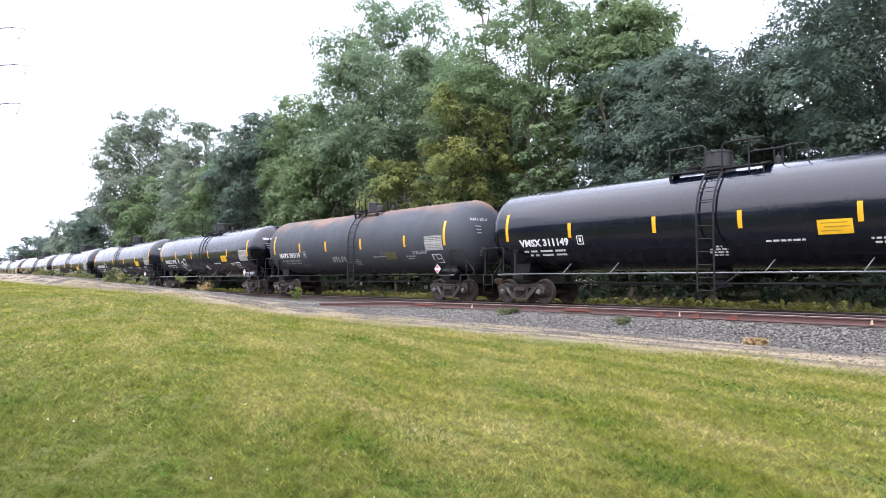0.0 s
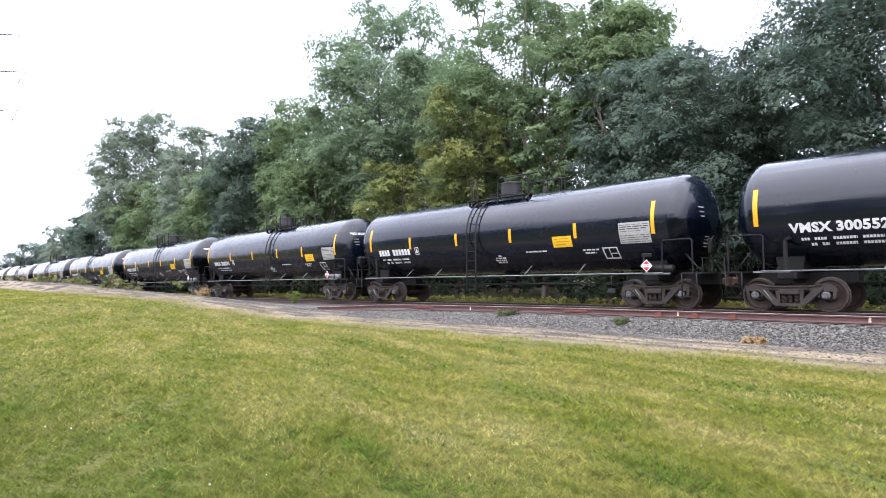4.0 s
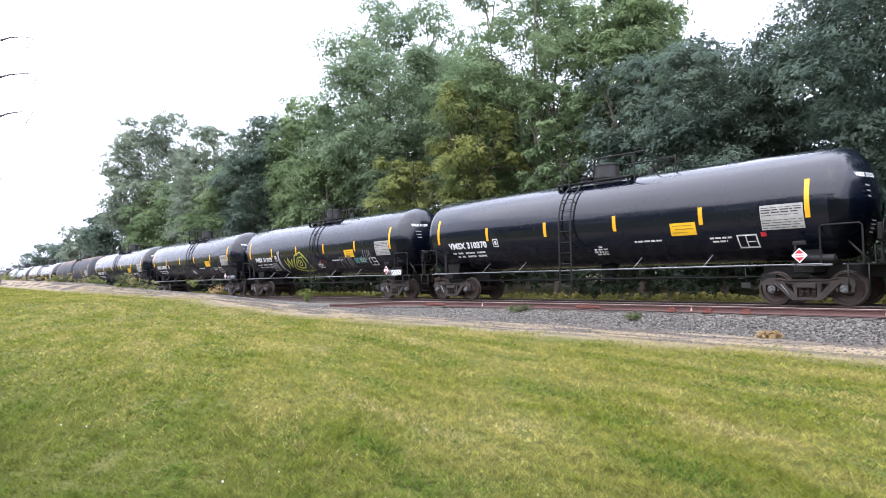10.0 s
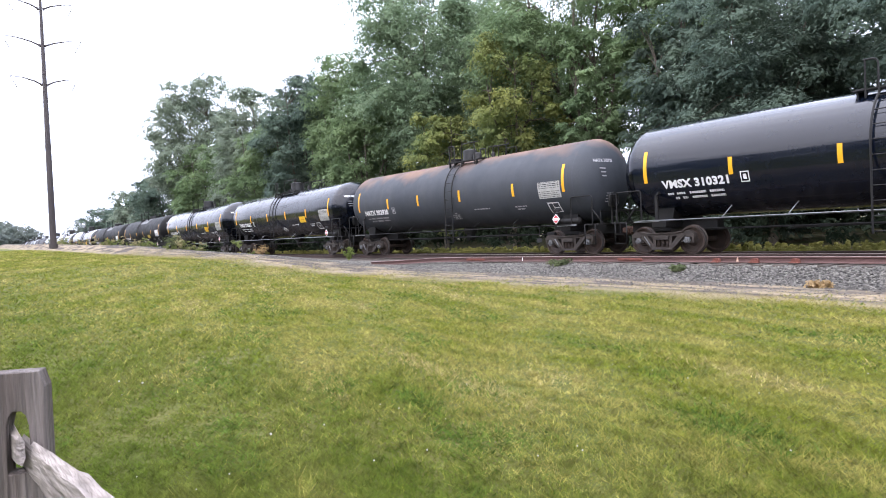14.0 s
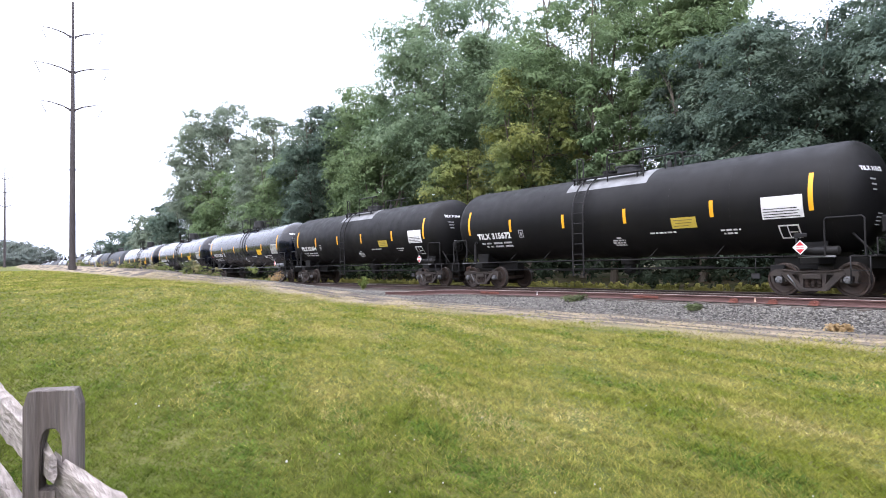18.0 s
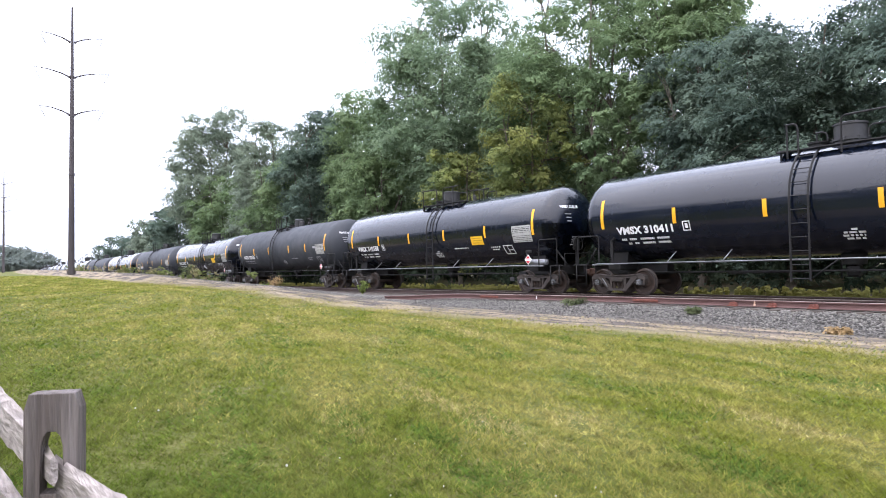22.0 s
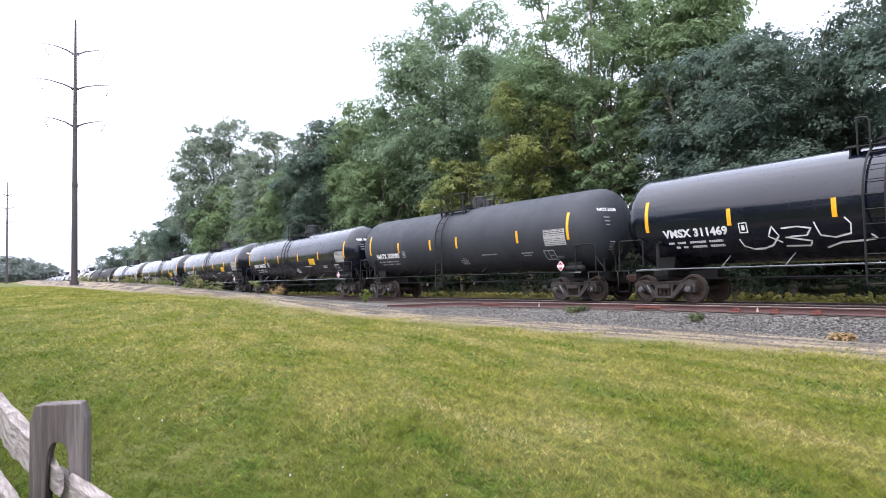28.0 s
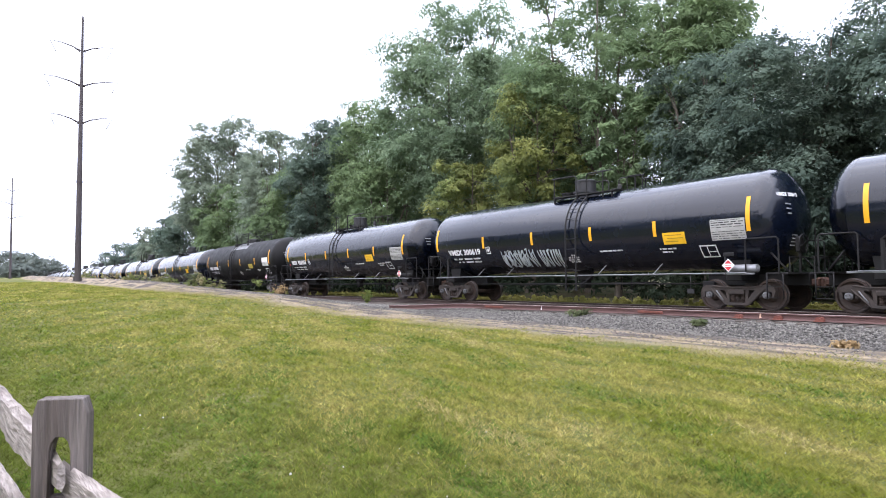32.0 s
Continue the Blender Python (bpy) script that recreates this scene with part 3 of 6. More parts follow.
def rail_profile():
    h = 0.18
    half = [(0.075, -h), (0.075, -h + 0.012), (0.018, -h + 0.035), (0.010, -h + 0.06), (0.010, -0.055), (0.036, -0.042), (0.036, -0.008), (0.030, 0)]
    return half + [(-a, b) for a, b in half[::-1]]


def build_track():
    track = tagged(empty("railway_track", pose(0, TRACK_Y, 0)), "single rusty railway track on timber sleepers in ballast", "railway track", kind="structure")
    prof = rail_profile()
    stations = [v for v in np.concatenate([np.arange(60, -125, -5.0), np.arange(-125, -620, -12.0)])]
    for side in (-0.755, 0.755):
        bm = bmesh.new()
        rings = []
        for s in stations:
            x, y, w = track_at(s)
            z = rail_z(x)
            nrm = Vector((-math.sin(w), math.cos(w), 0))
            rings.append([bm.verts.new(Vector((x, y - TRACK_Y, z)) + nrm * (side + a) + Vector((0, 0, b))) for a, b in prof])
        k = len(prof)
        for p, r in zip(rings, rings[1:]):
            for i in range(k):
                f = bm.faces.new((p[i], p[(i + 1) % k], r[(i + 1) % k], r[i]))
                f.material_index = 1 if i in (6, 7, 8) else 0
        bmesh.ops.recalc_face_normals(bm, faces=bm.faces[:])
        part("rail", bm, (RAIL, HEAD), track)
    # the outer rail of an old siding lies before the line and leaves it towards the bank
    bm = bmesh.new()
    rings = []
    for x in list(np.arange(30, -10, -4.0)) + list(np.arange(-10, -25.1, -1.0)):
        w = math.atan(SIDING_BEND * 2 * max(0.0, -11.0 - x))
        nrm = Vector((-math.sin(w), math.cos(w), 0))
        rings.append([bm.verts.new(Vector((x, siding_y(x) - TRACK_Y, siding_z(x))) + nrm * a + Vector((0, 0, b))) for a, b in prof])
    k = len(prof)
    for p, r in zip(rings, rings[1:]):
        for i in range(k):
            f = bm.faces.new((p[i], p[(i + 1) % k], r[(i + 1) % k], r[i]))
            f.material_index = 1 if i in (6, 7, 8) else 0
    bm.faces.new(rings[-1])
    bmesh.ops.recalc_face_normals(bm, faces=bm.faces[:])
    part("siding_rail", bm, (OLD_RAIL, OLD_HEAD), track, "rusty red-brown outer rail")
    # paint marks on its web
    for x, w in ((-17.0, 0.05), (-9.0, 0.06), (-4.25, 0.07)):
        bm = bmesh.new()
        plate(bm, [(-w * 0.5, -0.15), (w * 0.6, -0.14), (w * 0.3, -0.09), (w * 0.5, -0.05), (0, -0.02), (-w * 0.35, -0.06)], -0.003, 0.003)
        part("paint_mark", bm, WHITE if x < -15 else MARK, track, "small pale paint mark", m=pose(x, siding_y(x) - TRACK_Y - 0.079, siding_z(x)))
    # joint bars bolted to the web, and rail braces
    for x in (-12.55, -19.3):
        bm = bmesh.new()
        block(bm, (0, 0, -0.10), (0.92, 0.035, 0.085), 0.01)
        for i in range(6):
            lathe(bm, [(-0.045, 0.001), (-0.045, 0.02), (-0.012, 0.022)], "y", 6, centre=(-0.38 + i * 0.152, 0, -0.10))
        part("joint_bar", bm, CLAMP, track, m=pose(x, siding_y(x) - TRACK_Y - 0.055, siding_z(x), 0, 0, math.degrees(math.atan(SIDING_BEND * 2 * max(0.0, -11.0 - x)))))
    for x in (-9.62, -8.52, -7.46):
        bm = bmesh.new()
        plate(bm, [(-0.11, -0.17), (0.11, -0.17), (0.10, -0.10), (0.07, -0.055), (-0.04, -0.055), (-0.09, -0.09)], -0.10, 0.04)
        block(bm, (0, -0.07, -0.165), (0.26, 0.16, 0.03), 0.006)
        tube(bm, [(0.02, -0.135, -0.11), (0.02, 0.03, -0.11)], 0.022, 6)
        part("rail_brace", bm, CLAMP, track, m=pose(x, siding_y(x) - TRACK_Y - 0.03, siding_z(x)))
    bm = bmesh.new()
    block(bm, (0, -0.75, 0), (0.22, 4.2, 0.17), 0.015)
    first = part("sleeper", bm, TIE, track, m=pose(4, 0, rail_z(4) - 0.275))
    for i in range(1, 150):
        x = 4 - i * 0.535
        share(first, pose(x + random.uniform(-0.02, 0.02), random.uniform(-0.04, 0.04), rail_z(x) - 0.275 + random.uniform(-0.008, 0.004), 0, 0, random.uniform(-1, 1)))


build_track()

# ---------------------------------------------------------------- tank cars
AXIS_Z, RADIUS, TRUCK_U, CAR = 2.84, 1.56, 7.05, 18.1
STRAIGHT, HEAD_LEN = 7.72, 0.86
TRUCK_LIFT = 0.06


def on_tank(u, arc, lift=0.006):
    """A place on the near side of the tank: u along the car, arc metres up from its mid-height."""
    w = arc / RADIUS
    r = RADIUS + lift
    return Vector((u, -r * math.cos(w), AXIS_Z + r * math.sin(w)))


def arc_of(z):
    return RADIUS * math.asin(max(-1, min(1, (z - AXIS_Z) / RADIUS)))


def decal(bm, u0, u1, z0, z1, lift=0.006, mat=0, n=None):
    """A thin sheet that follows the tank between two heights."""
    a0, a1 = arc_of(z0), arc_of(z1)
    n = n or max(1, int(abs(a1 - a0) / 0.12))
    row = []
    for i in range(n + 1):
        a = a0 + (a1 - a0) * i / n
        row.append([bm.verts.new(on_tank(u, a, lift)) for u in (u0, u1)])
    for p, q in zip(row, row[1:]):
        f = bm.faces.new((p[0], p[1], q[1], q[0]))
        f.material_index, f.smooth = mat, True


def text_mesh(body, size, bold=0.012):
    cu = bpy.data.curves.new("lettering", "FONT")
    cu.body, cu.size, cu.offset, cu.resolution_u = body, size, bold, 3
    cu.space_character = 1.06
    ob = bpy.data.objects.new("lettering", cu)
    scene.collection.objects.link(ob)
    bpy.context.view_layer.update()
    me = bpy.data.meshes.new_from_object(ob.evaluated_get(bpy.context.evaluated_depsgraph_get()))
    bpy.data.objects.remove(ob)
    return me


def lettering(name, body, size, u0, z0, parent, mat, width=None, head=False, bold=0.012):
    """Readable lettering laid on the tank's side, or on its leading head."""
    me = text_mesh(body, size, bold)
    xs = [v.co.x for v in me.vertices]
    k = width / (max(xs) - min(xs)) if width else 1
    for v in me.vertices:
        a, b = (v.co.x - min(xs)) * k, v.co.y
        if head:
            y, z = u0 + a, z0 + b - AXIS_Z
            q = min(1, (y * y + z * z) / RADIUS ** 2)
            v.co = (STRAIGHT + HEAD_LEN * math.sqrt(1 - q) + 0.008, y, AXIS_Z + z)
        else:
            v.co = on_tank(u0 + a, arc_of(z0) + b, 0.008)
    me.materials.clear()
    me.materials.append(mat)
    ob = new(name, me)
    ob.parent = parent
    return ob


def wheelset():
    """Axle with two flanged wheels and the roller-bearing caps at its ends."""
    bm = bmesh.new()
    for s in (-1, 1):
        prof = [(0.66, 0.10), (0.68, 0.10), (0.69, 0.19), (0.715, 0.36), (0.68, 0.40), (0.68, 0.485), (0.70, 0.49), (0.712, 0.462), (0.82, 0.457), (0.82, 0.40),
                (0.775, 0.37), (0.745, 0.20), (0.80, 0.15), (0.80, 0.09)]
        lathe(bm, [(s * a, r) for a, r in prof], "y", 36, mats=[0, 0, 0, 0, 0, 0, 0, 1, 0, 0, 0, 0, 0])
        lathe(bm, [(s * 1.02, 0.10), (s * 1.13, 0.105), (s * 1.135, 0.085), (s * 1.165, 0.07), (s * 1.165, 0.002)], "y", 16, mats=[2] * 4)
        for i in range(3):
            w = math.tau * i / 3
            lathe(bm, [(s * 1.13, 0.022), (s * 1.18, 0.02), (s * 1.18, 0.001)], "y", 6, mats=[1, 1], centre=(math.cos(w) * 0.055, 0, math.sin(w) * 0.055))
    tube(bm, [(0, -1.03, 0), (0, 1.03, 0)], 0.085, 12)
    return bm


def side_frame():
    """Cast truck side frame with its window openings, pedestals and spring nest."""
    bm = bmesh.new()
    y0, y1 = -0.09, 0.09
    plate(bm, [(-1.17, 0.56), (-1.14, 0.68), (-1.02, 0.755), (-0.80, 0.765), (-0.45, 0.70), (0.45, 0.70), (0.80, 0.765), (1.02, 0.755), (1.14, 0.68), (1.17, 0.56), (1.03, 0.57), (0.78, 0.61), (-0.78, 0.61), (-1.03, 0.57)], y0, y1)
    for s in (-1, 1):
        plate(bm, [(s * 0.58, 0.63), (s * 0.80, 0.63), (s * 0.36, 0.19), (s * 0.20, 0.19)][::s], y0, y1)
        plate(bm, [(s * 0.25, 0.64), (s * 0.37, 0.64), (s * 0.32, 0.26), (s * 0.25, 0.26)][::s], y0 + 0.01, y1 - 0.01)
        plate(bm, [(s * 1.15, 0.58), (s * 1.07, 0.60), (s * 1.05, 0.38), (s * 1.12, 0.38)][::s], y0, y1)
        plate(bm, [(s * 0.75, 0.62), (s * 0.70, 0.62), (s * 0.70, 0.40), (s * 0.755, 0.40)][::s], y0, y1)
        block(bm, (s * 0.90, 0, 0.590), (0.30, 0.19, 0.07), 0.016)
        # ribs cast along the edge of each diagonal
        tube(bm, [(s * 0.84, y0 - 0.012, 0.64), (s * 0.36, y0 - 0.012, 0.17)], 0.026, 6)
    tube(bm, [(-0.80, y0 - 0.012, 0.745), (-0.45, y0 - 0.012, 0.69), (0.45, y0 - 0.012, 0.69), (0.80, y0 - 0.012, 0.745)], 0.026, 6)
    plate(bm, [(-0.36, 0.16), (0.36, 0.16), (0.38, 0.235), (-0.38, 0.235)], y0 - 0.04, y1 + 0.04)
    block(bm, (0, -0.02, 0.55), (0.50, 0.26, 0.14), 0.02)
    bmesh.ops.recalc_face_normals(bm, faces=bm.faces[:])
    return bm


def truck(car, u):
    """A two-axle truck: bolster, two side frames with springs, two wheelsets."""
    bm = bmesh.new()
    block(bm, (0, 0, 0.62), (0.36, 1.86, 0.22), 0.03)
    block(bm, (0, 0, 0.77), (0.44, 0.44, 0.12), 0.02)
    for s in (-1, 1):
        tube(bm, [(s * 0.42, -0.7, 0.36), (s * 0.42, 0.7, 0.36)], 0.05, 8)
        block(bm, (s * 0.46, -0.75, 0.42), (0.07, 0.10, 0.30), 0.01)
        block(bm, (s * 0.46, 0.75, 0.42), (0.07, 0.10, 0.30), 0.01)
    body = part("truck", bm, TRUCK, car, m=pose(u, 0, TRUCK_LIFT))
    frame_mesh = None
    for s in (-1, 1):
        if frame_mesh is None:
            frame_mesh = f = part("side_frame", side_frame(), TRUCK, body, m=pose(0, s * 1.0, 0))
        else:
            f = share(frame_mesh, pose(0, s * 1.0, 0))
        bm = bmesh.new()
        for k in range(3):
            pts = [(-0.16 + 0.16 * k + 0.055 * math.cos(w * 0.9), s * 1.0 - 0.03 + 0.055 * math.sin(w * 0.9), 0.24 + w * 0.24 / 42) for w in range(43)]
            tube(bm, pts, 0.016, 5)
        part("spring_nest", bm, WHEEL, body, "brown coil springs")
    wheel_mesh = None
    for s in (-1, 1):
        if wheel_mesh is None:
            wheel_mesh = part("wheelset", wheelset(), (WHEEL, TREAD, CAP), body, m=pose(s * 0.90, 0, 0.46))
        else:
            share(wheel_mesh, pose(s * 0.90, 0, 0.46))
    bm = bmesh.new()
    tube(bm, [(-0.66, -1.10, 0.60), (-0.44, -1.11, 0.30)], 0.022, 6)
    part("brake_rod", bm, CHROME, body, "pale steel rod")
    return body


# where the markings and fittings of each kind stand along the car
MARKS = {"new": dict(tall=7.30, short=(-4.42, -1.50, 1.42, 4.38), sign=(3.38, 4.20), panel=(6.09, 7.20, 2.16, 2.83), placard=7.08, text=(-6.74, 2.22), box=5.34, ladder=-0.52, hatch=0.22),
         "matte": dict(tall=7.26, short=(-4.60, -1.68, 1.15, 4.37), sign=(2.94, 3.82), panel=(5.90, 7.05, 2.26, 2.89), placard=6.97, text=(-6.77, 2.12), box=6.28, ladder=-0.85, hatch=0.25),
         "faded": dict(tall=7.27, short=(-4.43, -1.62, 0.45, 4.50), panel=(6.00, 7.12, 2.24, 2.86), placard=6.92, text=(-6.68, 2.20), box=5.80, ladder=-0.79, hatch=0.62),
         "rusty": dict(tall=7.27, short=(-4.45, -1.85, 1.26, 4.63), panel=(6.00, 7.12, 2.24, 2.86), placard=6.92, text=(-6.75, 2.20), box=6.30, ladder=0.63, hatch=0.57),
         "long": dict(tall=7.70, short=(-4.50, -1.80, 1.22, 4.25), sign=(4.33, 5.15), panel=(6.50, 7.60, 2.20, 2.83), placard=7.08, text=(-6.88, 2.30), box=6.12, ladder=-0.92, hatch=0.22)}
MARKS["new_side"] = dict(MARKS["new"], ladder=0.46, hatch=0.15)
MARKS["long_side"] = dict(MARKS["long"], short=(-4.30, -1.28, 1.75, 4.50), sign=(4.78, 5.60), text=(-6.90, 2.32), box=6.00, ladder=0.90, hatch=0.28)


def tank_car(kind):
    """A tank car, its middle at the origin and the rail heads at z = 0; kind: one of the keys of MARKS."""
    paint = {"faded": FADED, "rusty": RUSTY, "matte": MATTE}.get(kind, BLACK)
    glossy = kind.startswith(("new", "long"))
    steel = FRAME
    at_u = MARKS[kind]
    la, lb, hatch = at_u["ladder"] - 0.25, at_u["ladder"] + 0.25, at_u["hatch"]
    car = empty("tank_car")
    bm = bmesh.new()
    prof = [(-STRAIGHT - HEAD_LEN * math.sin(w), RADIUS * math.cos(w)) for w in (math.pi / 2 * i / 10 for i in range(10, -1, -1))]
    prof += [(u, RADIUS) for u in (-5.2, -2.6, 0, 2.6, 5.2)]
    prof += [(STRAIGHT + HEAD_LEN * math.sin(w), RADIUS * math.cos(w)) for w in (math.pi / 2 * i / 10 for i in range(11))]
    lathe(bm, [(u, max(r, 0.0008)) for u, r in prof], "x", 64, centre=(0, 0, AXIS_Z))
    part("tank", bm, paint, car, shade=True)
    # weld seams round the shell
    for u in (-STRAIGHT, -4.95, -2.9, 2.9, 4.95, STRAIGHT):
        bm = bmesh.new()
        lathe(bm, [(u - 0.012, RADIUS - 0.004), (u - 0.006, RADIUS + 0.003), (u + 0.006, RADIUS + 0.003), (u + 0.012, RADIUS - 0.004)], "x", 48, centre=(0, 0, AXIS_Z))
        part("weld_seam", bm, paint, car, shade=True)
    # half-head shields at both ends
    if kind.startswith("new"):
        for s in (-1, 1):
            bm = bmesh.new()
            rows = []
            for i in range(9):
                r = RADIUS * 1.004 * math.sin(math.pi / 2 * (0.15 + 0.85 * i / 8))
                rows.append([bm.verts.new((s * (STRAIGHT + 0.02 + HEAD_LEN * math.sqrt(max(0, 1 - (r / (RADIUS * 1.006)) ** 2))), r * math.cos(w), AXIS_Z + r * math.sin(w)))
                             for w in (math.pi + math.pi * k / 24 for k in range(25))])
            for p, q in zip(rows, rows[1:]):
                for k in range(24):
                    bm.faces.new((p[k], p[k + 1], q[k + 1], q[k])).smooth = True
            bmesh.ops.solidify(bm, geom=bm.faces[:], thickness=0.014)
            bmesh.ops.recalc_face_normals(bm, faces=bm.faces[:])
            part("head_shield", bm, paint, car)
    # stub sills, draft gear and bolsters
    for s in (-1, 1):
        bm = bmesh.new()
        block(bm, (s * 7.2, 0, 0.98), (3.2, 0.42, 0.36), 0.02)
        block(bm, (s * TRUCK_U, 0, 1.06), (0.5, 2.5, 0.22), 0.03)
        plate(bm, [(s * 6.75, 1.15), (s * 7.35, 1.15), (s * 7.45, 1.72), (s * 6.65, 1.72)][::s], -0.92, 0.92)
        bmesh.ops.recalc_face_normals(bm, faces=bm.faces[:])
        part("stub_sill", bm, steel, car)
        bm = bmesh.new()
        block(bm, (s * 8.78, 0, 0.90), (0.36, 0.22, 0.20), 0.03)
        block(bm, (s * 8.98, 0.05, 0.89), (0.16, 0.30, 0.30), 0.05)
        block(bm, (s * 9.05, -0.10, 0.89), (0.10, 0.10, 0.26), 0.03)
        part("coupler", bm, RUST, car, "rusty knuckle coupler")
        bm = bmesh.new()
        hose = [(s * (8.8 + 0.25 * math.sin(w)), 0.28 - w * 0.02, 0.80 - 0.32 * math.sin(w * 0.9)) for w in (0.25 * i for i in range(13))]
        tube(bm, hose, 0.025, 6)
        part("air_hose", bm, steel, car)
        # end platform with its edge strip, ladder steps and hoop rail
        bm = bmesh.new()
        block(bm, (s * 8.45, 0, 1.16), (0.62, 2.9, 0.05), 0.008)
        part("end_platform", bm, steel, car)
        for side in (-1, 1):
            bm = bmesh.new()
            tube(bm, [(s * 7.55, side * 1.47, 1.15), (s * 7.55, side * 1.47, 2.14), (s * 7.60, side * 1.47, 2.20), (s * 8.46, side * 1.47, 2.20), (s * 8.52, side * 1.47, 2.14), (s * 8.52, side * 1.47, 1.15)], 0.024, 7)
            part("hoop_rail", bm, steel, car)
            bm = bmesh.new()
            for x in (8.16, 8.62):
                tube(bm, [(s * x, side * 1.46, 1.16), (s * x, side * 1.46, 0.44)], 0.02, 6)
            for z in (0.46, 0.78):
                block(bm, (s * 8.39, side * 1.46, z), (0.46, 0.07, 0.02))
            part("sill_step", bm, steel, car)
            bm = bmesh.new()
            block(bm, (s * 7.35, side * 1.505, 1.165), (0.95, 0.02, 0.05))
            part("edge_strip", bm, CHROME, car, "pale edge strip")
        bm = bmesh.new()
        tube(bm, [(s * 8.72, -1.25, 1.18), (s * 8.72, -1.25, 1.62), (s * 8.72, 1.25, 1.62), (s * 8.72, 1.25, 1.18)], 0.02, 6)
        tube(bm, [(s * 8.66, 0.55, 1.18), (s * 8.66, 0.55, 2.55)], 0.02, 6)
        part("end_grab_rail", bm, steel, car)
        # saddle brace of the end
        for side in (-1, 1):
            bm = bmesh.new()
            tube(bm, [(s * 8.55, side * 0.9, 1.18), (s * 8.05, side * 0.95, 1.78)], 0.03, 6)
            part("saddle_brace", bm, steel, car)
    # hand-brake wheel and its housing on the leading end, air reservoir and valve at the side
    bm = bmesh.new()
    ring = [(8.80, -0.55 + 0.27 * math.cos(w), 2.02 + 0.27 * math.sin(w)) for w in (math.tau * i / 20 for i in range(21))]
    tube(bm, ring, 0.018, 6)
    for k in range(4):
        w = math.tau * k / 4 + 0.4
        tube(bm, [(8.80, -0.55, 2.02), (8.80, -0.55 + 0.26 * math.cos(w), 2.02 + 0.26 * math.sin(w))], 0.014, 5)
    part("brake_wheel", bm, steel, car)
    bm = bmesh.new()
    block(bm, (8.70, -0.55, 2.0), (0.14, 0.30, 0.46), 0.03)
    block(bm, (8.70, -0.55, 1.5), (0.06, 0.08, 0.62), 0.01)
    part("brake_housing", bm, steel, car)
    bm = bmesh.new()
    lathe(bm, [(6.95, 0.02), (7.0, 0.12), (7.85, 0.12), (7.90, 0.02)], "x", 16, centre=(0, -1.34, 1.32))
    part("air_reservoir", bm, SILVER if kind.endswith("side") else steel, car, "silvery air reservoir" if kind.endswith("side") else "")
    bm = bmesh.new()
    block(bm, (6.0, -0.75, 0.80), (0.42, 0.28, 0.30), 0.03)
    part("brake_valve", bm, steel, car)
    bm = bmesh.new()
    block(bm, (5.35, -0.85, 0.62), (0.26, 0.04, 0.16), 0.005)
    tube(bm, [(5.35, -0.85, 0.70), (5.35, -0.85, 1.15)], 0.014, 5)
    part("tag_plate", bm, HOUSING, car, "small pale plate")
    bm = bmesh.new()
    tube(bm, [(-5.9, -0.55, 0.86), (5.9, -0.55, 0.86)], 0.03, 6)
    tube(bm, [(-3.4, -0.2, 0.80), (3.8, -0.45, 0.92)], 0.022, 6)
    part("brake_pipe", bm, steel, car)
    bm = bmesh.new()
    lathe(bm, [(1.02, 0.30), (1.30, 0.33), (1.34, 0.30)], "z", 20, centre=(0.2, 0, 0))
    block(bm, (0.2, 0, 0.86), (0.34, 0.34, 0.34), 0.05)
    part("bottom_outlet", bm, steel, car)
    # side rail with its braces
    for side in (-1, 1):
        bm = bmesh.new()
        tube(bm, [(-7.6, side * 1.56, 1.185), (7.6, side * 1.56, 1.185)], 0.019, 7)
        part("side_rail", bm, CHROME if glossy else steel, car, "long pale hand rail" if glossy else "")
        for u in (-4.65, -2.75, 2.15, 4.5):
            bm = bmesh.new()
            tube(bm, [(u - 0.10, side * 1.54, 1.17), (u + 0.08, side * 1.24, 1.54)], 0.015, 6)
            part("rail_brace", bm, CHROME if glossy else steel, car)
    # ladders up both sides
    for side in (-1, 1):
        bm = bmesh.new()

        def at(z, extra=0.10):
            if z < AXIS_Z:
                return side * (RADIUS + extra)
            return side * (RADIUS + extra) * math.sqrt(max(0.0, 1 - ((z - AXIS_Z) / (RADIUS + extra)) ** 2))

        heights = [0.60 + (4.30 - 0.60) * i / 16 for i in range(17)]
        for u in (la, lb):
            tube(bm, [(u, at(z), z) for z in heights], 0.030, 6)
        for i in range(10):
            z = 0.66 + i * 0.38
            tube(bm, [(la, at(z), z), (lb, at(z), z)], 0.014, 5)
        for u in (la, lb):
            for z in (1.5, 2.6, 3.6):
                tube(bm, [(u, at(z), z), (u, at(z, -0.01), z)], 0.014, 5)
        part("ladder", bm, steel, car)
        bm = bmesh.new()
        tube(bm, [(lb, side * 1.66, 0.64), (lb + 0.68, side * 1.58, 1.17)], 0.018, 5)
        part("ladder_stay", bm, steel, car)
    # top platform, hoop guards and fittings
    top = AXIS_Z + RADIUS
    old = kind in ("faded", "rusty")
    deck_a, deck_b = (la - 0.50, lb + 1.10) if old else (la - 1.28, lb + 1.28) if at_u["ladder"] > 0 else (la - 0.62, lb + 2.0)
    bm = bmesh.new()
    for y in (-0.84, 0.84):
        block(bm, ((deck_a + deck_b) / 2, y, top - 0.10), (deck_b - deck_a, 0.30, 0.035), 0.006)
    for u in (deck_a + 0.12, deck_b - 0.12):
        block(bm, (u, 0, top - 0.05), (0.24, 1.7, 0.03), 0.008)
        for y in (-0.92, 0.92):
            block(bm, (u, y, top - 0.22), (0.035, 0.08, 0.24))
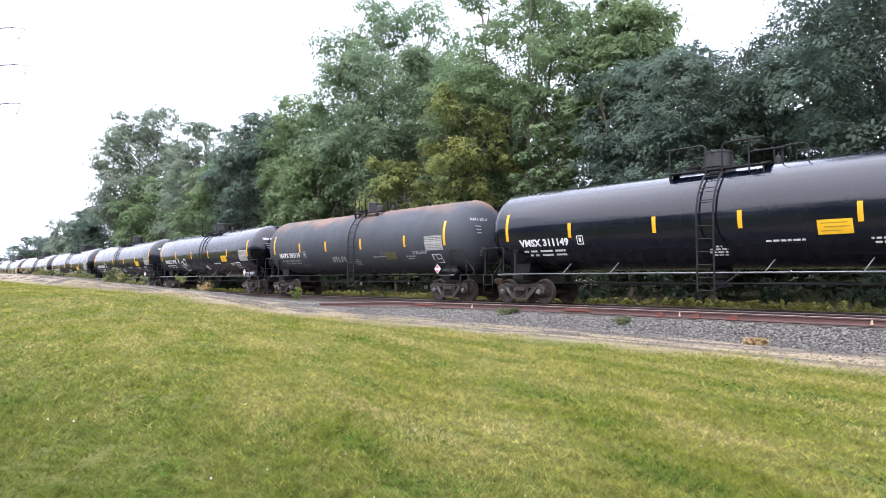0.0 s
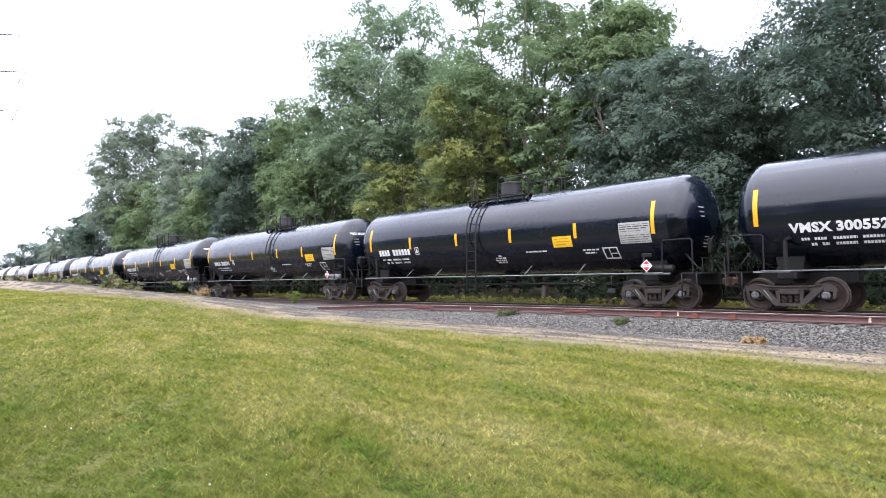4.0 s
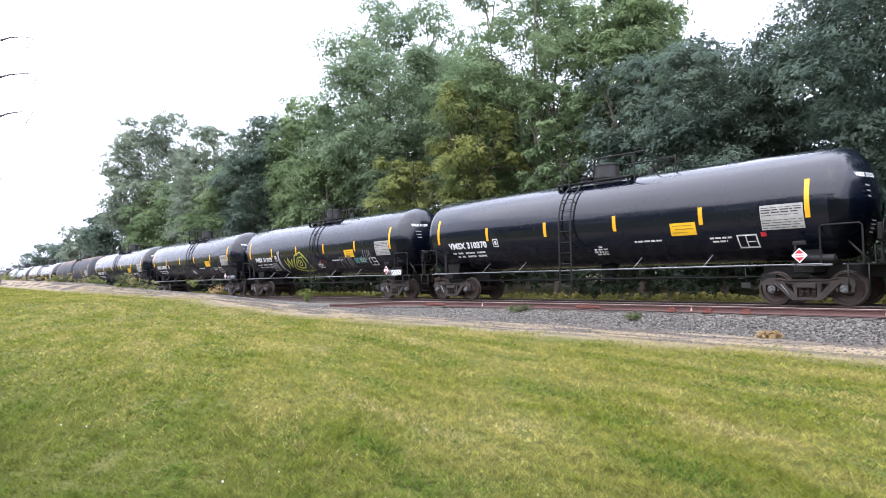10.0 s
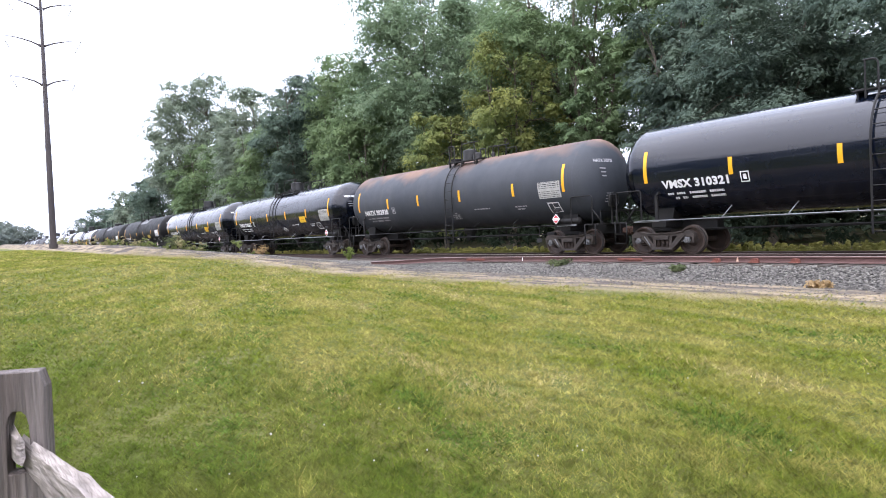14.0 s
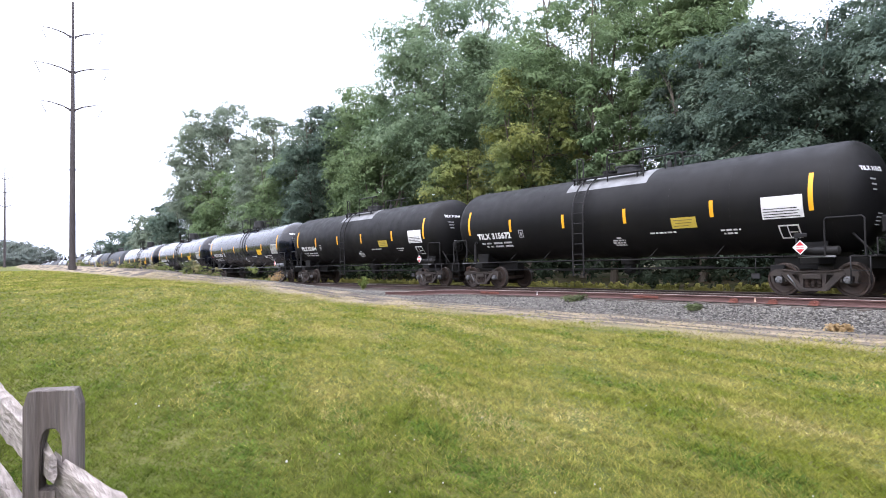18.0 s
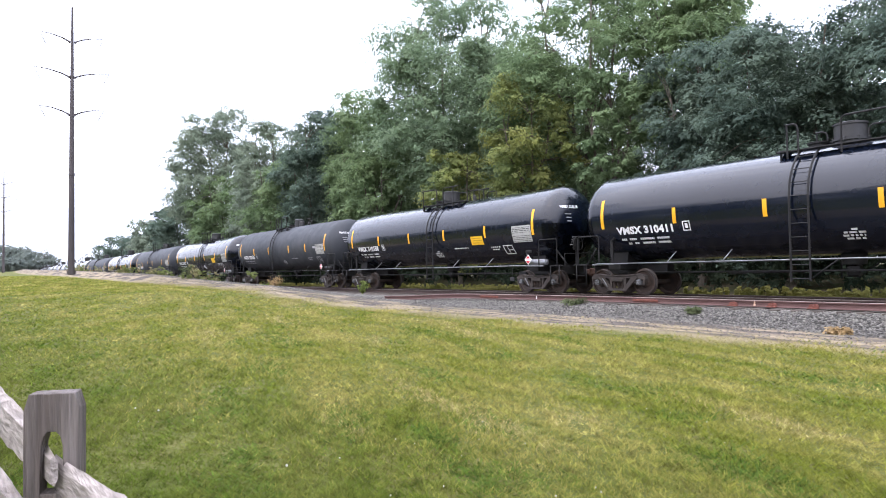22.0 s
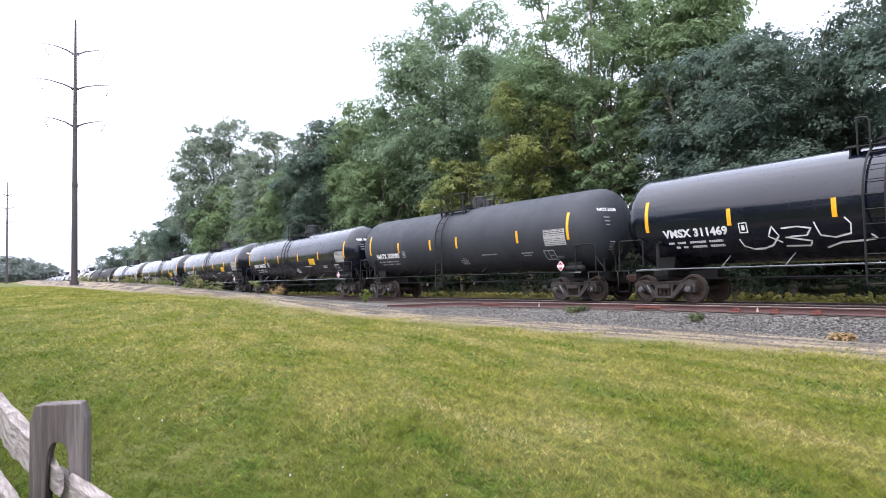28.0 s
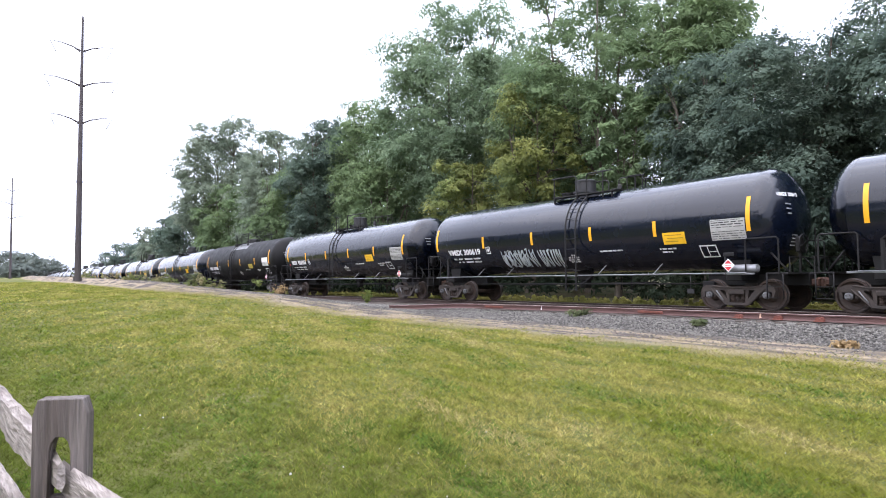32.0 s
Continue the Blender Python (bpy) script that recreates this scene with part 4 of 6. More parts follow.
    part("top_platform", bm, steel, car)
    for y in (-0.98, 0.98):
        for u, s, run_out, far_leg in ((la, -1, 0.42, 0.36), (lb, 1, 1.10, 0.90)) if old else ((la, -1, 1.28, 1.16), (lb, 1, 1.20, 0.78)) if at_u["ladder"] > 0 else ((la, -1, 0.34, 0.30), (lb + 0.62, 1, 2.0, 1.55)):
            bm = bmesh.new()
            foot, head = top - 0.34, top + 0.66
            tube(bm, [(u, y, foot), (u, y, head - 0.12), (u + s * 0.04, y, head - 0.035), (u + s * 0.13, y, head), (u + s * run_out, y, head)], 0.027, 6)
            tube(bm, [(u + s * far_leg, y, foot + 0.02), (u + s * far_leg, y, head)], 0.027, 6)
            part("guard_rail", bm, steel, car)
    for y in (-0.55, 0.55):
        bm = bmesh.new()
        u = lb + (1.32 if old else 1.55 if at_u["ladder"] > 0 else 2.75)
        tube(bm, [(u, y, top - 0.14), (u, y, top + 0.34), (u + 0.06, y, top + 0.40), (u + 0.60, y, top + 0.40), (u + 0.66, y, top + 0.34), (u + 0.66, y, top - 0.14)], 0.02, 6)
        part("grab_hoop", bm, steel, car)
    bm = bmesh.new()
    if old:
        lathe(bm, [(top - 0.06, 0.37), (top + 0.05, 0.37), (top + 0.05, 0.33), (top + 0.49, 0.33), (top + 0.53, 0.27), (top + 0.53, 0.002)], "z", 28, centre=(hatch - 0.22, 0, 0))
        lathe(bm, [(top - 0.06, 0.20), (top + 0.28, 0.20), (top + 0.32, 0.14), (top + 0.32, 0.002)], "z", 18, centre=(hatch + 0.42, -0.1, 0))
    elif kind == "matte":
        lathe(bm, [(top - 0.06, 0.42), (top + 0.22, 0.42), (top + 0.22, 0.47), (top + 0.27, 0.47), (top + 0.30, 0.30), (top + 0.30, 0.002)], "z", 24, centre=(0.25, 0, 0))
    else:
        lathe(bm, [(top - 0.06, 0.44), (top + 0.08, 0.44), (top + 0.08, 0.49), (top + 0.13, 0.49), (top + 0.13, 0.41), (top + 0.53, 0.41), (top + 0.53, 0.44), (top + 0.58, 0.44), (top + 0.61, 0.34), (top + 0.61, 0.002)], "z", 28, centre=(hatch, 0, 0))
        for i in range(8):
            w = math.tau * i / 8
            lathe(bm, [(top + 0.06, 0.03), (top + 0.17, 0.03), (top + 0.18, 0.002)], "z", 6, centre=(hatch + 0.47 * math.cos(w), 0.46 * math.sin(w), 0))
    part("valve_housing", bm, HOUSING, car)
    if kind == "matte":
        bm = bmesh.new()
        rows = []
        for i in range(15):
            w = radians(38 + 104 * i / 14)
            rows.append([bm.verts.new((u, -(RADIUS + 0.005) * math.cos(w), AXIS_Z + (RADIUS + 0.005) * math.sin(w))) for u in (-1.75, 1.85)])
        for p, q in zip(rows, rows[1:]):
            bm.faces.new((p[0], p[1], q[1], q[0])).smooth = True
        part("crown_coating", bm, ALLOY, car, "pale grey coating round the hatch")
    bm = bmesh.new()
    lathe(bm, [(top - 0.06, 0.26), (top + 0.14, 0.26), (top + 0.14, 0.30), (top + 0.19, 0.30), (top + 0.21, 0.002)], "z", 20, centre=(-0.62, 0, 0))
    part("manway", bm, steel, car)
    bm = bmesh.new()
    lathe(bm, [(top - 0.05, 0.09), (top + 0.18, 0.09), (top + 0.24, 0.05), (top + 0.26, 0.002)], "z", 12, centre=(1.95, 0, 0))
    tube(bm, [(1.95, 0, top), (1.95, 0, top + 0.34)], 0.02, 6)
    part("safety_valve", bm, steel, car)
    # markings
    for u, z0, z1 in [(u, 2.42, 3.45) for u in (-at_u["tall"], at_u["tall"])] + [(u, 2.44, 2.95) for u in at_u["short"]]:
        bm = bmesh.new()
        decal(bm, u - 0.065, u + 0.065, z0, z1)
        part("reflective_stripe", bm, YELLOW, car, "yellow reflective stripe")
    if "sign" in at_u:
        bm = bmesh.new()
        a0, b0 = at_u["sign"]
        if glossy:
            decal(bm, a0, b0, 2.16, 2.54)
            for i, (a, b) in enumerate(((0.08, 0.71), (0.16, 0.74), (0.08, 0.54))):
                decal(bm, a0 + a, a0 + b, 2.44 - i * 0.10, 2.465 - i * 0.10, 0.010, 1)
        else:
            decal(bm, a0, b0, 2.16, 2.50)
            for i, (a, b) in enumerate(((0.08, 0.76), (0.14, 0.72), (0.08, 0.60))):
                decal(bm, a0 + a, a0 + b, 2.405 - i * 0.09, 2.425 - i * 0.09, 0.010, 1)
        part("warning_sign", bm, (SIGN if glossy else DULL_SIGN, OCHRE if glossy else WORN_SIGN), car, "yellow sign with dark lines of writing")
    bm = bmesh.new()
    if kind == "matte":
        a, b, c, d = at_u["panel"]
        decal(bm, a, b, c, d)
        for i in range(4):
            decal(bm, a + 0.05, b - 0.10 - 0.06 * (i % 2), c + 0.04 + i * 0.075, c + 0.065 + i * 0.075, 0.010, 1)
    else:
        a, b, c, d = at_u["panel"]
        decal(bm, a, b, c, d)
        for i in range(9):
            w = a + 0.03
            while w < b - 0.10:
                e = w + random.uniform(0.08, 0.26)
                if i != 4:
                    decal(bm, w, min(e, b - 0.04), c + 0.040 + i * 0.068, c + (0.072 if i in (6, 7) else 0.058) + i * 0.068, 0.010, 1)
                w = e + random.uniform(0.015, 0.06)
    part("data_panel", bm, (WHITE if kind == "matte" else PANEL, INK), car, "pale panel of small writing")
    bm = bmesh.new()
    for a, b, c, d in ((0, 0.57, 1.70, 1.74), (0, 0.57, 2.04, 2.08), (0, 0.04, 1.70, 2.08), (0.53, 0.57, 1.70, 2.08), (0.24, 0.27, 1.74, 2.04), (0.28, 0.50, 1.86, 1.89)):
        decal(bm, at_u["box"] + a, at_u["box"] + b, c, d)
    part("test_stencil", bm, WHITE if kind != "faded" else PALE, car)
    bm = bmesh.new()
    for a, b, z in ((4.55, 5.20, 2.03), (4.62, 5.05, 1.93), (2.05, 3.05, 2.06), (0.42, 0.95, 1.88), (0.38, 0.92, 1.80), (0.45, 0.90, 1.72), (0.62, 0.80, 1.96)):
        w = a
        while w < b:
            e = min(b, w + random.uniform(0.06, 0.2))
            decal(bm, w, e, z - 0.03, z + 0.02)
            w = e + 0.04
    for a, b, z in ((-6.62, -6.40, 2.02), (-6.30, -5.98, 2.02), (-5.86, -5.30, 2.02), (-5.20, -4.72, 2.02), (-6.40, -6.24, 1.88), (-6.14, -5.96, 1.88), (-5.82, -5.32, 1.88), (-5.20, -4.72, 1.88)):
        w = a
        while w < b - 0.02:
            e = min(b, w + 0.075)
            decal(bm, w, e - 0.016, z - 0.034, z + 0.034)
            w = e
    tagged(part("stencil_writing", bm, WHITE if glossy or kind == "matte" else PALE, car, "lines of small white writing"), kind="stuff")
    bm = bmesh.new()
    for a, b, c, d in ((-4.16, -3.90, 2.19, 2.22), (-4.16, -3.90, 2.47, 2.50), (-4.16, -4.13, 2.19, 2.50), (-3.93, -3.90, 2.19, 2.50), (-4.08, -3.98, 2.27, 2.42)):
        decal(bm, a, b, c, d)
    part("box_stencil", bm, WHITE if glossy else PALE, car)
    bm = bmesh.new()
    for i in range(3):
        block(bm, (STRAIGHT + HEAD_LEN * math.sqrt(1 - (0.62 ** 2 + (0.36 - i * 0.14) ** 2) / RADIUS ** 2) + 0.006, -0.62, AXIS_Z + 0.36 - i * 0.14), (0.008, 0.58 - i * 0.1, 0.04))
    for i in range(4):
        block(bm, (STRAIGHT + HEAD_LEN * math.sqrt(1 - (0.35 ** 2 + (0.55 + i * 0.1) ** 2) / RADIUS ** 2) + 0.03, -0.45, AXIS_Z - 0.55 - i * 0.1), (0.008, 0.30, 0.025))
    tagged(part("head_writing", bm, PALE, car), kind="stuff")
    # placard in its holder
    bm = bmesh.new()
    c = Vector((at_u["placard"], -1.60, 1.42))
    quad = [bm.verts.new(c + Vector((a * 0.20, 0, b * 0.20))) for a, b in ((0, -1), (1, 0), (0, 1), (-1, 0))]
    bm.faces.new(quad)
    r = bmesh.ops.extrude_face_region(bm, geom=bm.faces[:])
    bmesh.ops.translate(bm, vec=(0, 0.012, 0), verts=[v for v in r["geom"] if isinstance(v, bmesh.types.BMVert)])
    bmesh.ops.recalc_face_normals(bm, faces=bm.faces[:])
    for s in (-1, 1):
        f = bm.faces.new([bm.verts.new(c + Vector((a, -0.004, s * b))) for a, b in ((0, 0.165), (-0.115, 0.05), (0.115, 0.05))])
        f.material_index = 1
    block(bm, (c.x, c.y - 0.004, c.z), (0.20, 0.004, 0.012), mat=1)
    part("placard", bm, (WHITE, REDP), car, "red and white diamond placard")
    bm = bmesh.new()
    block(bm, (c.x, -1.56, 1.75), (0.34, 0.05, 0.12), 0.02)
    tube(bm, [(c.x - 0.11, -1.55, 1.75), (c.x - 0.11, -1.55, 1.15)], 0.03, 6)
    part("placard_post", bm, steel, car)
    bm = bmesh.new()
    tube(bm, [(-7.0, -1.42, 1.15), (-7.0, -1.42, 2.0), (-6.85, -1.45, 2.08)], 0.06, 6)
    part("vent_post", bm, steel, car)
    truck(car, -TRUCK_U)
    truck(car, TRUCK_U)
    return car


# each car from the head of the sight: reporting mark, number, kind
FLEET = [("VMSX", "311149", "new_side"), ("NATX", "303119", "rusty"), ("VMSX", "311912", "new_side"), ("VMSX", "300552", "long"), ("VMSX", "", "new"), ("VMSX", "300596", "long_side"),
         ("VMSX", "311534", "new_side"), ("VMSX", "310461", "new"), ("VMSX", "311391", "new"), ("VMSX", "310370", "new"), ("VMSX", "311079", "new_side"), ("VMSX", "310782", "new_side"),
         ("VMSX", "310321", "new"), ("NATX", "302928", "rusty"), ("VMSX", "310547", "new"), ("VMSX", "310934", "new"), ("TILX", "315672", "matte"), ("TILX", "315644", "matte"),
         ("VMSX", "311836", "new_side"), ("VMSX", "310411", "new"), ("VMSX", "310158", "new_side"), ("NATX", "303056", "faded"), ("VMSX", "311557", "new_side"), ("NATX", "", "faded"),
         ("VMSX", "311469", "new"), ("NATX", "303080", "faded"), ("VMSX", "300973", "long"), ("VMSX", "311829", "new"), ("VMSX", "300619", "long_side"), ("VMSX", "", "new"),
         ("TILX", "", "matte")] + [("VMSX", "", "new")] * 12
LOOKS = {"new": "glossy black tank car with yellow stripes and white lettering", "new_side": "glossy black tank car with a silvery air reservoir", "long": "glossy black tank car with plain black heads",
         "long_side": "glossy black tank car with plain heads and silvery reservoir", "matte": "dull matte black tank car with yellow stripes",
         "faded": "faded charcoal tank car with worn lettering", "rusty": "faded grey tank car with rust along its top"}

cars = []


def scrawl(name, strokes, width, mat, car, label):
    """Spray-painted lines on the tank's side."""
    bm = bmesh.new()
    for pts in strokes:
        fine = []
        for (a, b), (c, d) in zip(pts, pts[1:]):
            fine += [(a + (c - a) * t / 3, b + (d - b) * t / 3) for t in range(3)]
        fine.append(pts[-1])
        last = None
        for i, (u, z) in enumerate(fine):
            u2, z2 = fine[min(i + 1, len(fine) - 1)]
            u1, z1 = fine[max(i - 1, 0)]
            d = Vector((u2 - u1, z2 - z1)).normalized()
            w = width * (0.75 + 0.5 * random.random()) / 2
            row = [bm.verts.new(on_tank(u - d.y * w * s, arc_of(z + d.x * w * s), 0.012)) for s in (-1, 1)]
            if last:
                bm.faces.new((last[0], last[1], row[1], row[0]))
            last = row
    bmesh.ops.recalc_face_normals(bm, faces=bm.faces[:])
    part(name, bm, mat, car, label)


def wild(u0, u1, z0, z1, n, seed):
    """Made-up angular strokes between two heights."""
    g = random.Random(seed)
    out = []
    for i in range(n):
        u = u0 + (u1 - u0) * (i + 0.5) / n
        w = (u1 - u0) / n
        pts = [(u + g.uniform(-0.6, 0.6) * w, z0 + (z1 - z0) * (g.random() if k % 2 else (0.1 if k % 4 else 0.9))) for k in range(g.randint(3, 5))]
        out.append(pts)
    return out


def build_train():
    protos = {}
    for i, (mark, number, kind) in enumerate(FLEET):
        if kind not in protos:
            protos[kind] = c = tank_car(kind)
        else:
            c = copy_thing(protos[kind], Matrix())
            for o in [o for o in c.children if o.name.startswith(("car_number", "graffiti", "head_number"))]:
                bpy.data.objects.remove(o)
        cars.append(c)
        tagged(c, LOOKS[kind], "tank car", "cars of the freight train")
    for c, (mark, number, kind) in zip(cars, FLEET):
        ink = WHITE
        if number:
            lettering("car_number", mark + " " + number, 0.35, MARKS[kind]["text"][0], 2.205, c, ink, width=MARKS[kind]["text"][1], bold=0.016)
            lettering("head_number", mark + " " + number, 0.16, -1.00, 3.44, c, PALE if kind == "rusty" else ink, width=0.80, head=True, bold=0.006)
        else:
            bm = bmesh.new()
            for k in range(4):
                decal(bm, -6.72 + k * 0.20, -6.56 + k * 0.20, 2.20, 2.46)
            for k in range(6):
                decal(bm, -5.72 + k * 0.21, -5.56 + k * 0.21, 2.20, 2.46)
            part("car_number", bm, ink, c, "unreadable white number")
    bubble = [[(-3.35 + 0.28 * math.cos(w * 0.5) + dx, 2.05 + 0.25 * math.sin(w * 0.5) + dz) for w in range(13)] for dx, dz in ((0, 0), (0.42, 0.16), (0.50, -0.16), (0.16, -0.2))]
    scrawl("graffiti", bubble, 0.045, WHITE, cars[2], "white bubble scrawl")
    # the much painted car: lime letters with an eye, grey and turquoise tags
    scrawl("graffiti", [[(-3.05, 2.30), (-2.85, 1.75), (-2.60, 2.35), (-2.45, 1.80), (-2.15, 2.25)], [(-2.2, 1.75), (-1.75, 2.45), (-1.1, 2.62), (-0.6, 2.25), (-0.35, 1.60), (-1.1, 1.55), (-1.75, 1.62), (-2.2, 1.75)],
                        [(-1.9, 1.85), (-1.5, 2.30), (-1.0, 2.35), (-0.85, 1.95), (-1.1, 1.75), (-1.6, 1.75), (-1.9, 1.85)]], 0.085, LIME, cars[10], "lime green spray letters")
    scrawl("graffiti", [[(-1.35 + 0.2 * math.cos(w * 0.55), 2.03 + 0.16 * math.sin(w * 0.55)) for w in range(13)], [(-1.4, 1.98), (-1.25, 2.10)]], 0.06, LIME, cars[10], "lime green spray letters")
    scrawl("graffiti", wild(-4.8, -4.0, 1.60, 2.15, 5, 31), 0.055, PALE, cars[10], "pale spray scrawl")
    scrawl("graffiti", [[(-3.75, 2.75), (-3.6, 2.2), (-3.65, 1.7)], [(-3.55, 2.8), (-3.75, 2.1), (-3.4, 1.55)]], 0.12, PALE, cars[10], "pale spray scrawl")
    scrawl("graffiti", wild(2.75, 4.0, 1.55, 2.30, 6, 8), 0.075, FAINT, cars[10], "grey spray scrawl")
    scrawl("graffiti", wild(4.1, 5.1, 1.80, 2.15, 7, 33), 0.05, TURQUOISE, cars[10], "turquoise spray scrawl")
    scrawl("graffiti", wild(5.0, 5.6, 2.0, 2.5, 4, 34), 0.06, FAINT, cars[10], "grey spray scrawl")
    scrawl("graffiti", [[(0.95 + 0.12 * math.cos(w * 0.6), 2.02 + 0.1 * math.sin(w * 0.6)) for w in range(11)], [(1.15, 2.1), (1.3, 1.95), (1.45, 2.1)]], 0.05, DULL_RED, cars[10], "faint red scrawl")
    bm = bmesh.new()
    block(bm, (7.75, -1.52, 1.30), (0.70, 0.012, 0.20), mat=0)
    for k in range(6):
        block(bm, (7.48 + 0.105 * k, -1.528, 1.30), (0.02, 0.006, 0.15), mat=1, m=Matrix.Translation((7.48 + 0.105 * k, 0, 1.3)) @ Matrix.Rotation(0.5 * (-1) ** k, 4, "Y") @ Matrix.Translation((-7.48 - 0.105 * k, 0, -1.3)))
    part("sprayed_patch", bm, (WHITE, INK), cars[10], "white patch with black scrawl")
    # the greyed car: faint tags and a worn sign
    scrawl("graffiti", wild(-1.5, -0.25, 1.85, 2.15, 7, 9), 0.045, PALE, cars[1], "faint pale scrawl")
    scrawl("graffiti", wild(5.05, 6.05, 2.10, 2.26, 8, 10), 0.04, PALE, cars[1], "faint pale scrawl")
    scrawl("graffiti", wild(2.60, 3.15, 2.05, 2.3, 4, 14), 0.04, FAINT, cars[1], "faint grey scrawl")
    scrawl("graffiti", wild(-4.6, -4.0, 1.65, 1.85, 4, 16), 0.035, FAINT, cars[1], "faint grey scrawl")
    bm = bmesh.new()
    decal(bm, 3.05, 3.86, 1.92, 2.24)
    for i in range(3):
        decal(bm, 3.12, 3.72 - 0.1 * i, 2.16 - i * 0.08, 2.18 - i * 0.08, 0.010, 1)
    part("worn_sign", bm, (WORN_SIGN, INK), cars[1], "faded olive yellow sign")
    for car, u, z in ((9, 6.02, 2.06), (18, -7.25, 2.22), (29, -7.20, 2.2)):
        bm = bmesh.new()
        decal(bm, u, u + 0.16, z - 0.06, z + 0.06, 0.012)
        part("red_tag", bm, REDP, cars[car], "small red tag")
    # long white letters with looping tails
    scrawl("graffiti", [[(-4.22, 2.02), (-4.15, 1.82), (-3.9, 1.72), (-3.6, 1.72), (-3.3, 1.80), (-3.05, 2.05), (-3.2, 2.32), (-3.35, 2.05), (-3.0, 1.86)],
                        [(-2.95, 2.25), (-2.5, 2.27), (-2.15, 2.20), (-2.3, 2.02), (-2.9, 2.00), (-2.2, 1.86), (-2.3, 1.74), (-2.95, 1.76)], [(-2.05, 2.36), (-1.95, 2.0), (-1.6, 1.92), (-1.2, 2.0), (-1.15, 2.25), (-1.28, 2.42)],
                        [(-1.9, 1.66), (-1.5, 1.78), (-0.95, 1.80), (-0.62, 1.84), (-0.75, 1.95)]], 0.045, WHITE, cars[24], "white looping letters")
    scrawl("graffiti", [[(1.0, 1.7), (2.4, 2.25), (3.0, 1.9), (1.6, 1.75), (3.2, 1.8), (3.6, 2.5), (5.2, 2.4)]] + wild(1.2, 5.6, 1.75, 2.4, 8, 15), 0.05, PALE, cars[24], "pale looping scrawl")
    scrawl("graffiti", wild(-3.3, -1.3, 1.50, 2.35, 12, 21), 0.05, SPRAY, cars[28], "pale angular scrawl")
    scrawl("graffiti", wild(-3.2, -1.5, 1.60, 2.15, 7, 27), 0.07, SPRAY, cars[28], "pale angular scrawl")
    scrawl("graffiti", wild(-1.1, 0.1, 1.50, 2.3, 9, 22), 0.05, SPRAY, cars[28], "pale angular scrawl")
    scrawl("graffiti", wild(1.5, 4.1, 1.6, 2.15, 10, 25), 0.05, PALE, cars[23], "pale scrawl")
    # a few cars wear a marking elsewhere than their sisters
    for o in cars[21].children:
        if o.name.startswith("reflective_stripe") and abs(o.data.vertices[0].co.x - 0.385) < 0.02:
            o.location.x += 1.46
    for o in [o for k in (0, 6) for o in cars[k].children]:
        if o.name.startswith("reflective_stripe") and abs(o.data.vertices[0].co.x + 1.565) < 0.02:
            o.location.x += 0.28
    for o in cars[26].children:
        if o.name.startswith("warning_sign"):
            o.location.x -= 1.49
        if o.name.startswith("reflective_stripe") and abs(o.data.vertices[0].co.x + 1.865) < 0.02:
            o.location.x -= 0.28
    bm = bmesh.new()
    decal(bm, 5.65, 6.0, 2.62, 2.76)
    part("paint_patch", bm, PALE, cars[21], "grey repainted patch")


build_train()

# ---------------------------------------------------------------- trees
BARK = material("grey_brown_bark", (0.085, 0.068, 0.052), 0.9, 0, 2, 0.4, 20, 0.25, 0.6, stretch=(1, 1, 0.2), second=(0.13, 0.11, 0.09))


def leaf_mat(name, a, b):
    return material(name, a, 0.6, 0, 0.35, 0.3, 0.7, 0.28, 0, second=b, island=0.16, spec=0.05, translucent=0.48)


# distance haze pales and blues most of these leaf colours, grey especially
LEAVES = {"locust": leaf_mat("blue_green_leaves", (0.180, 0.255, 0.160), (0.235, 0.310, 0.190)),
          "olive": leaf_mat("olive_leaves", (0.150, 0.224, 0.118), (0.200, 0.268, 0.135)),
          "yellow": leaf_mat("yellowing_leaves", (0.180, 0.240, 0.100), (0.310, 0.318, 0.105)),
          "dark": leaf_mat("dark_green_leaves", (0.098, 0.145, 0.118), (0.155, 0.205, 0.152)),
          "bright": leaf_mat("fresh_green_leaves", (0.155, 0.228, 0.118), (0.210, 0.280, 0.140)),
          "grey": leaf_mat("hazed_grey_green_leaves", (0.205, 0.255, 0.195), (0.260, 0.305, 0.225)),
          # the wood's deep shade is put into this near-black leaf colour
          "shade": leaf_mat("wood_shade_leaves", (0.022, 0.034, 0.022), (0.040, 0.052, 0.032)),
          # strongest haze, mixed into the leaf colour of the far clumps
          "far": leaf_mat("hazed_distant_leaves", (0.170, 0.200, 0.178), (0.205, 0.235, 0.205))}


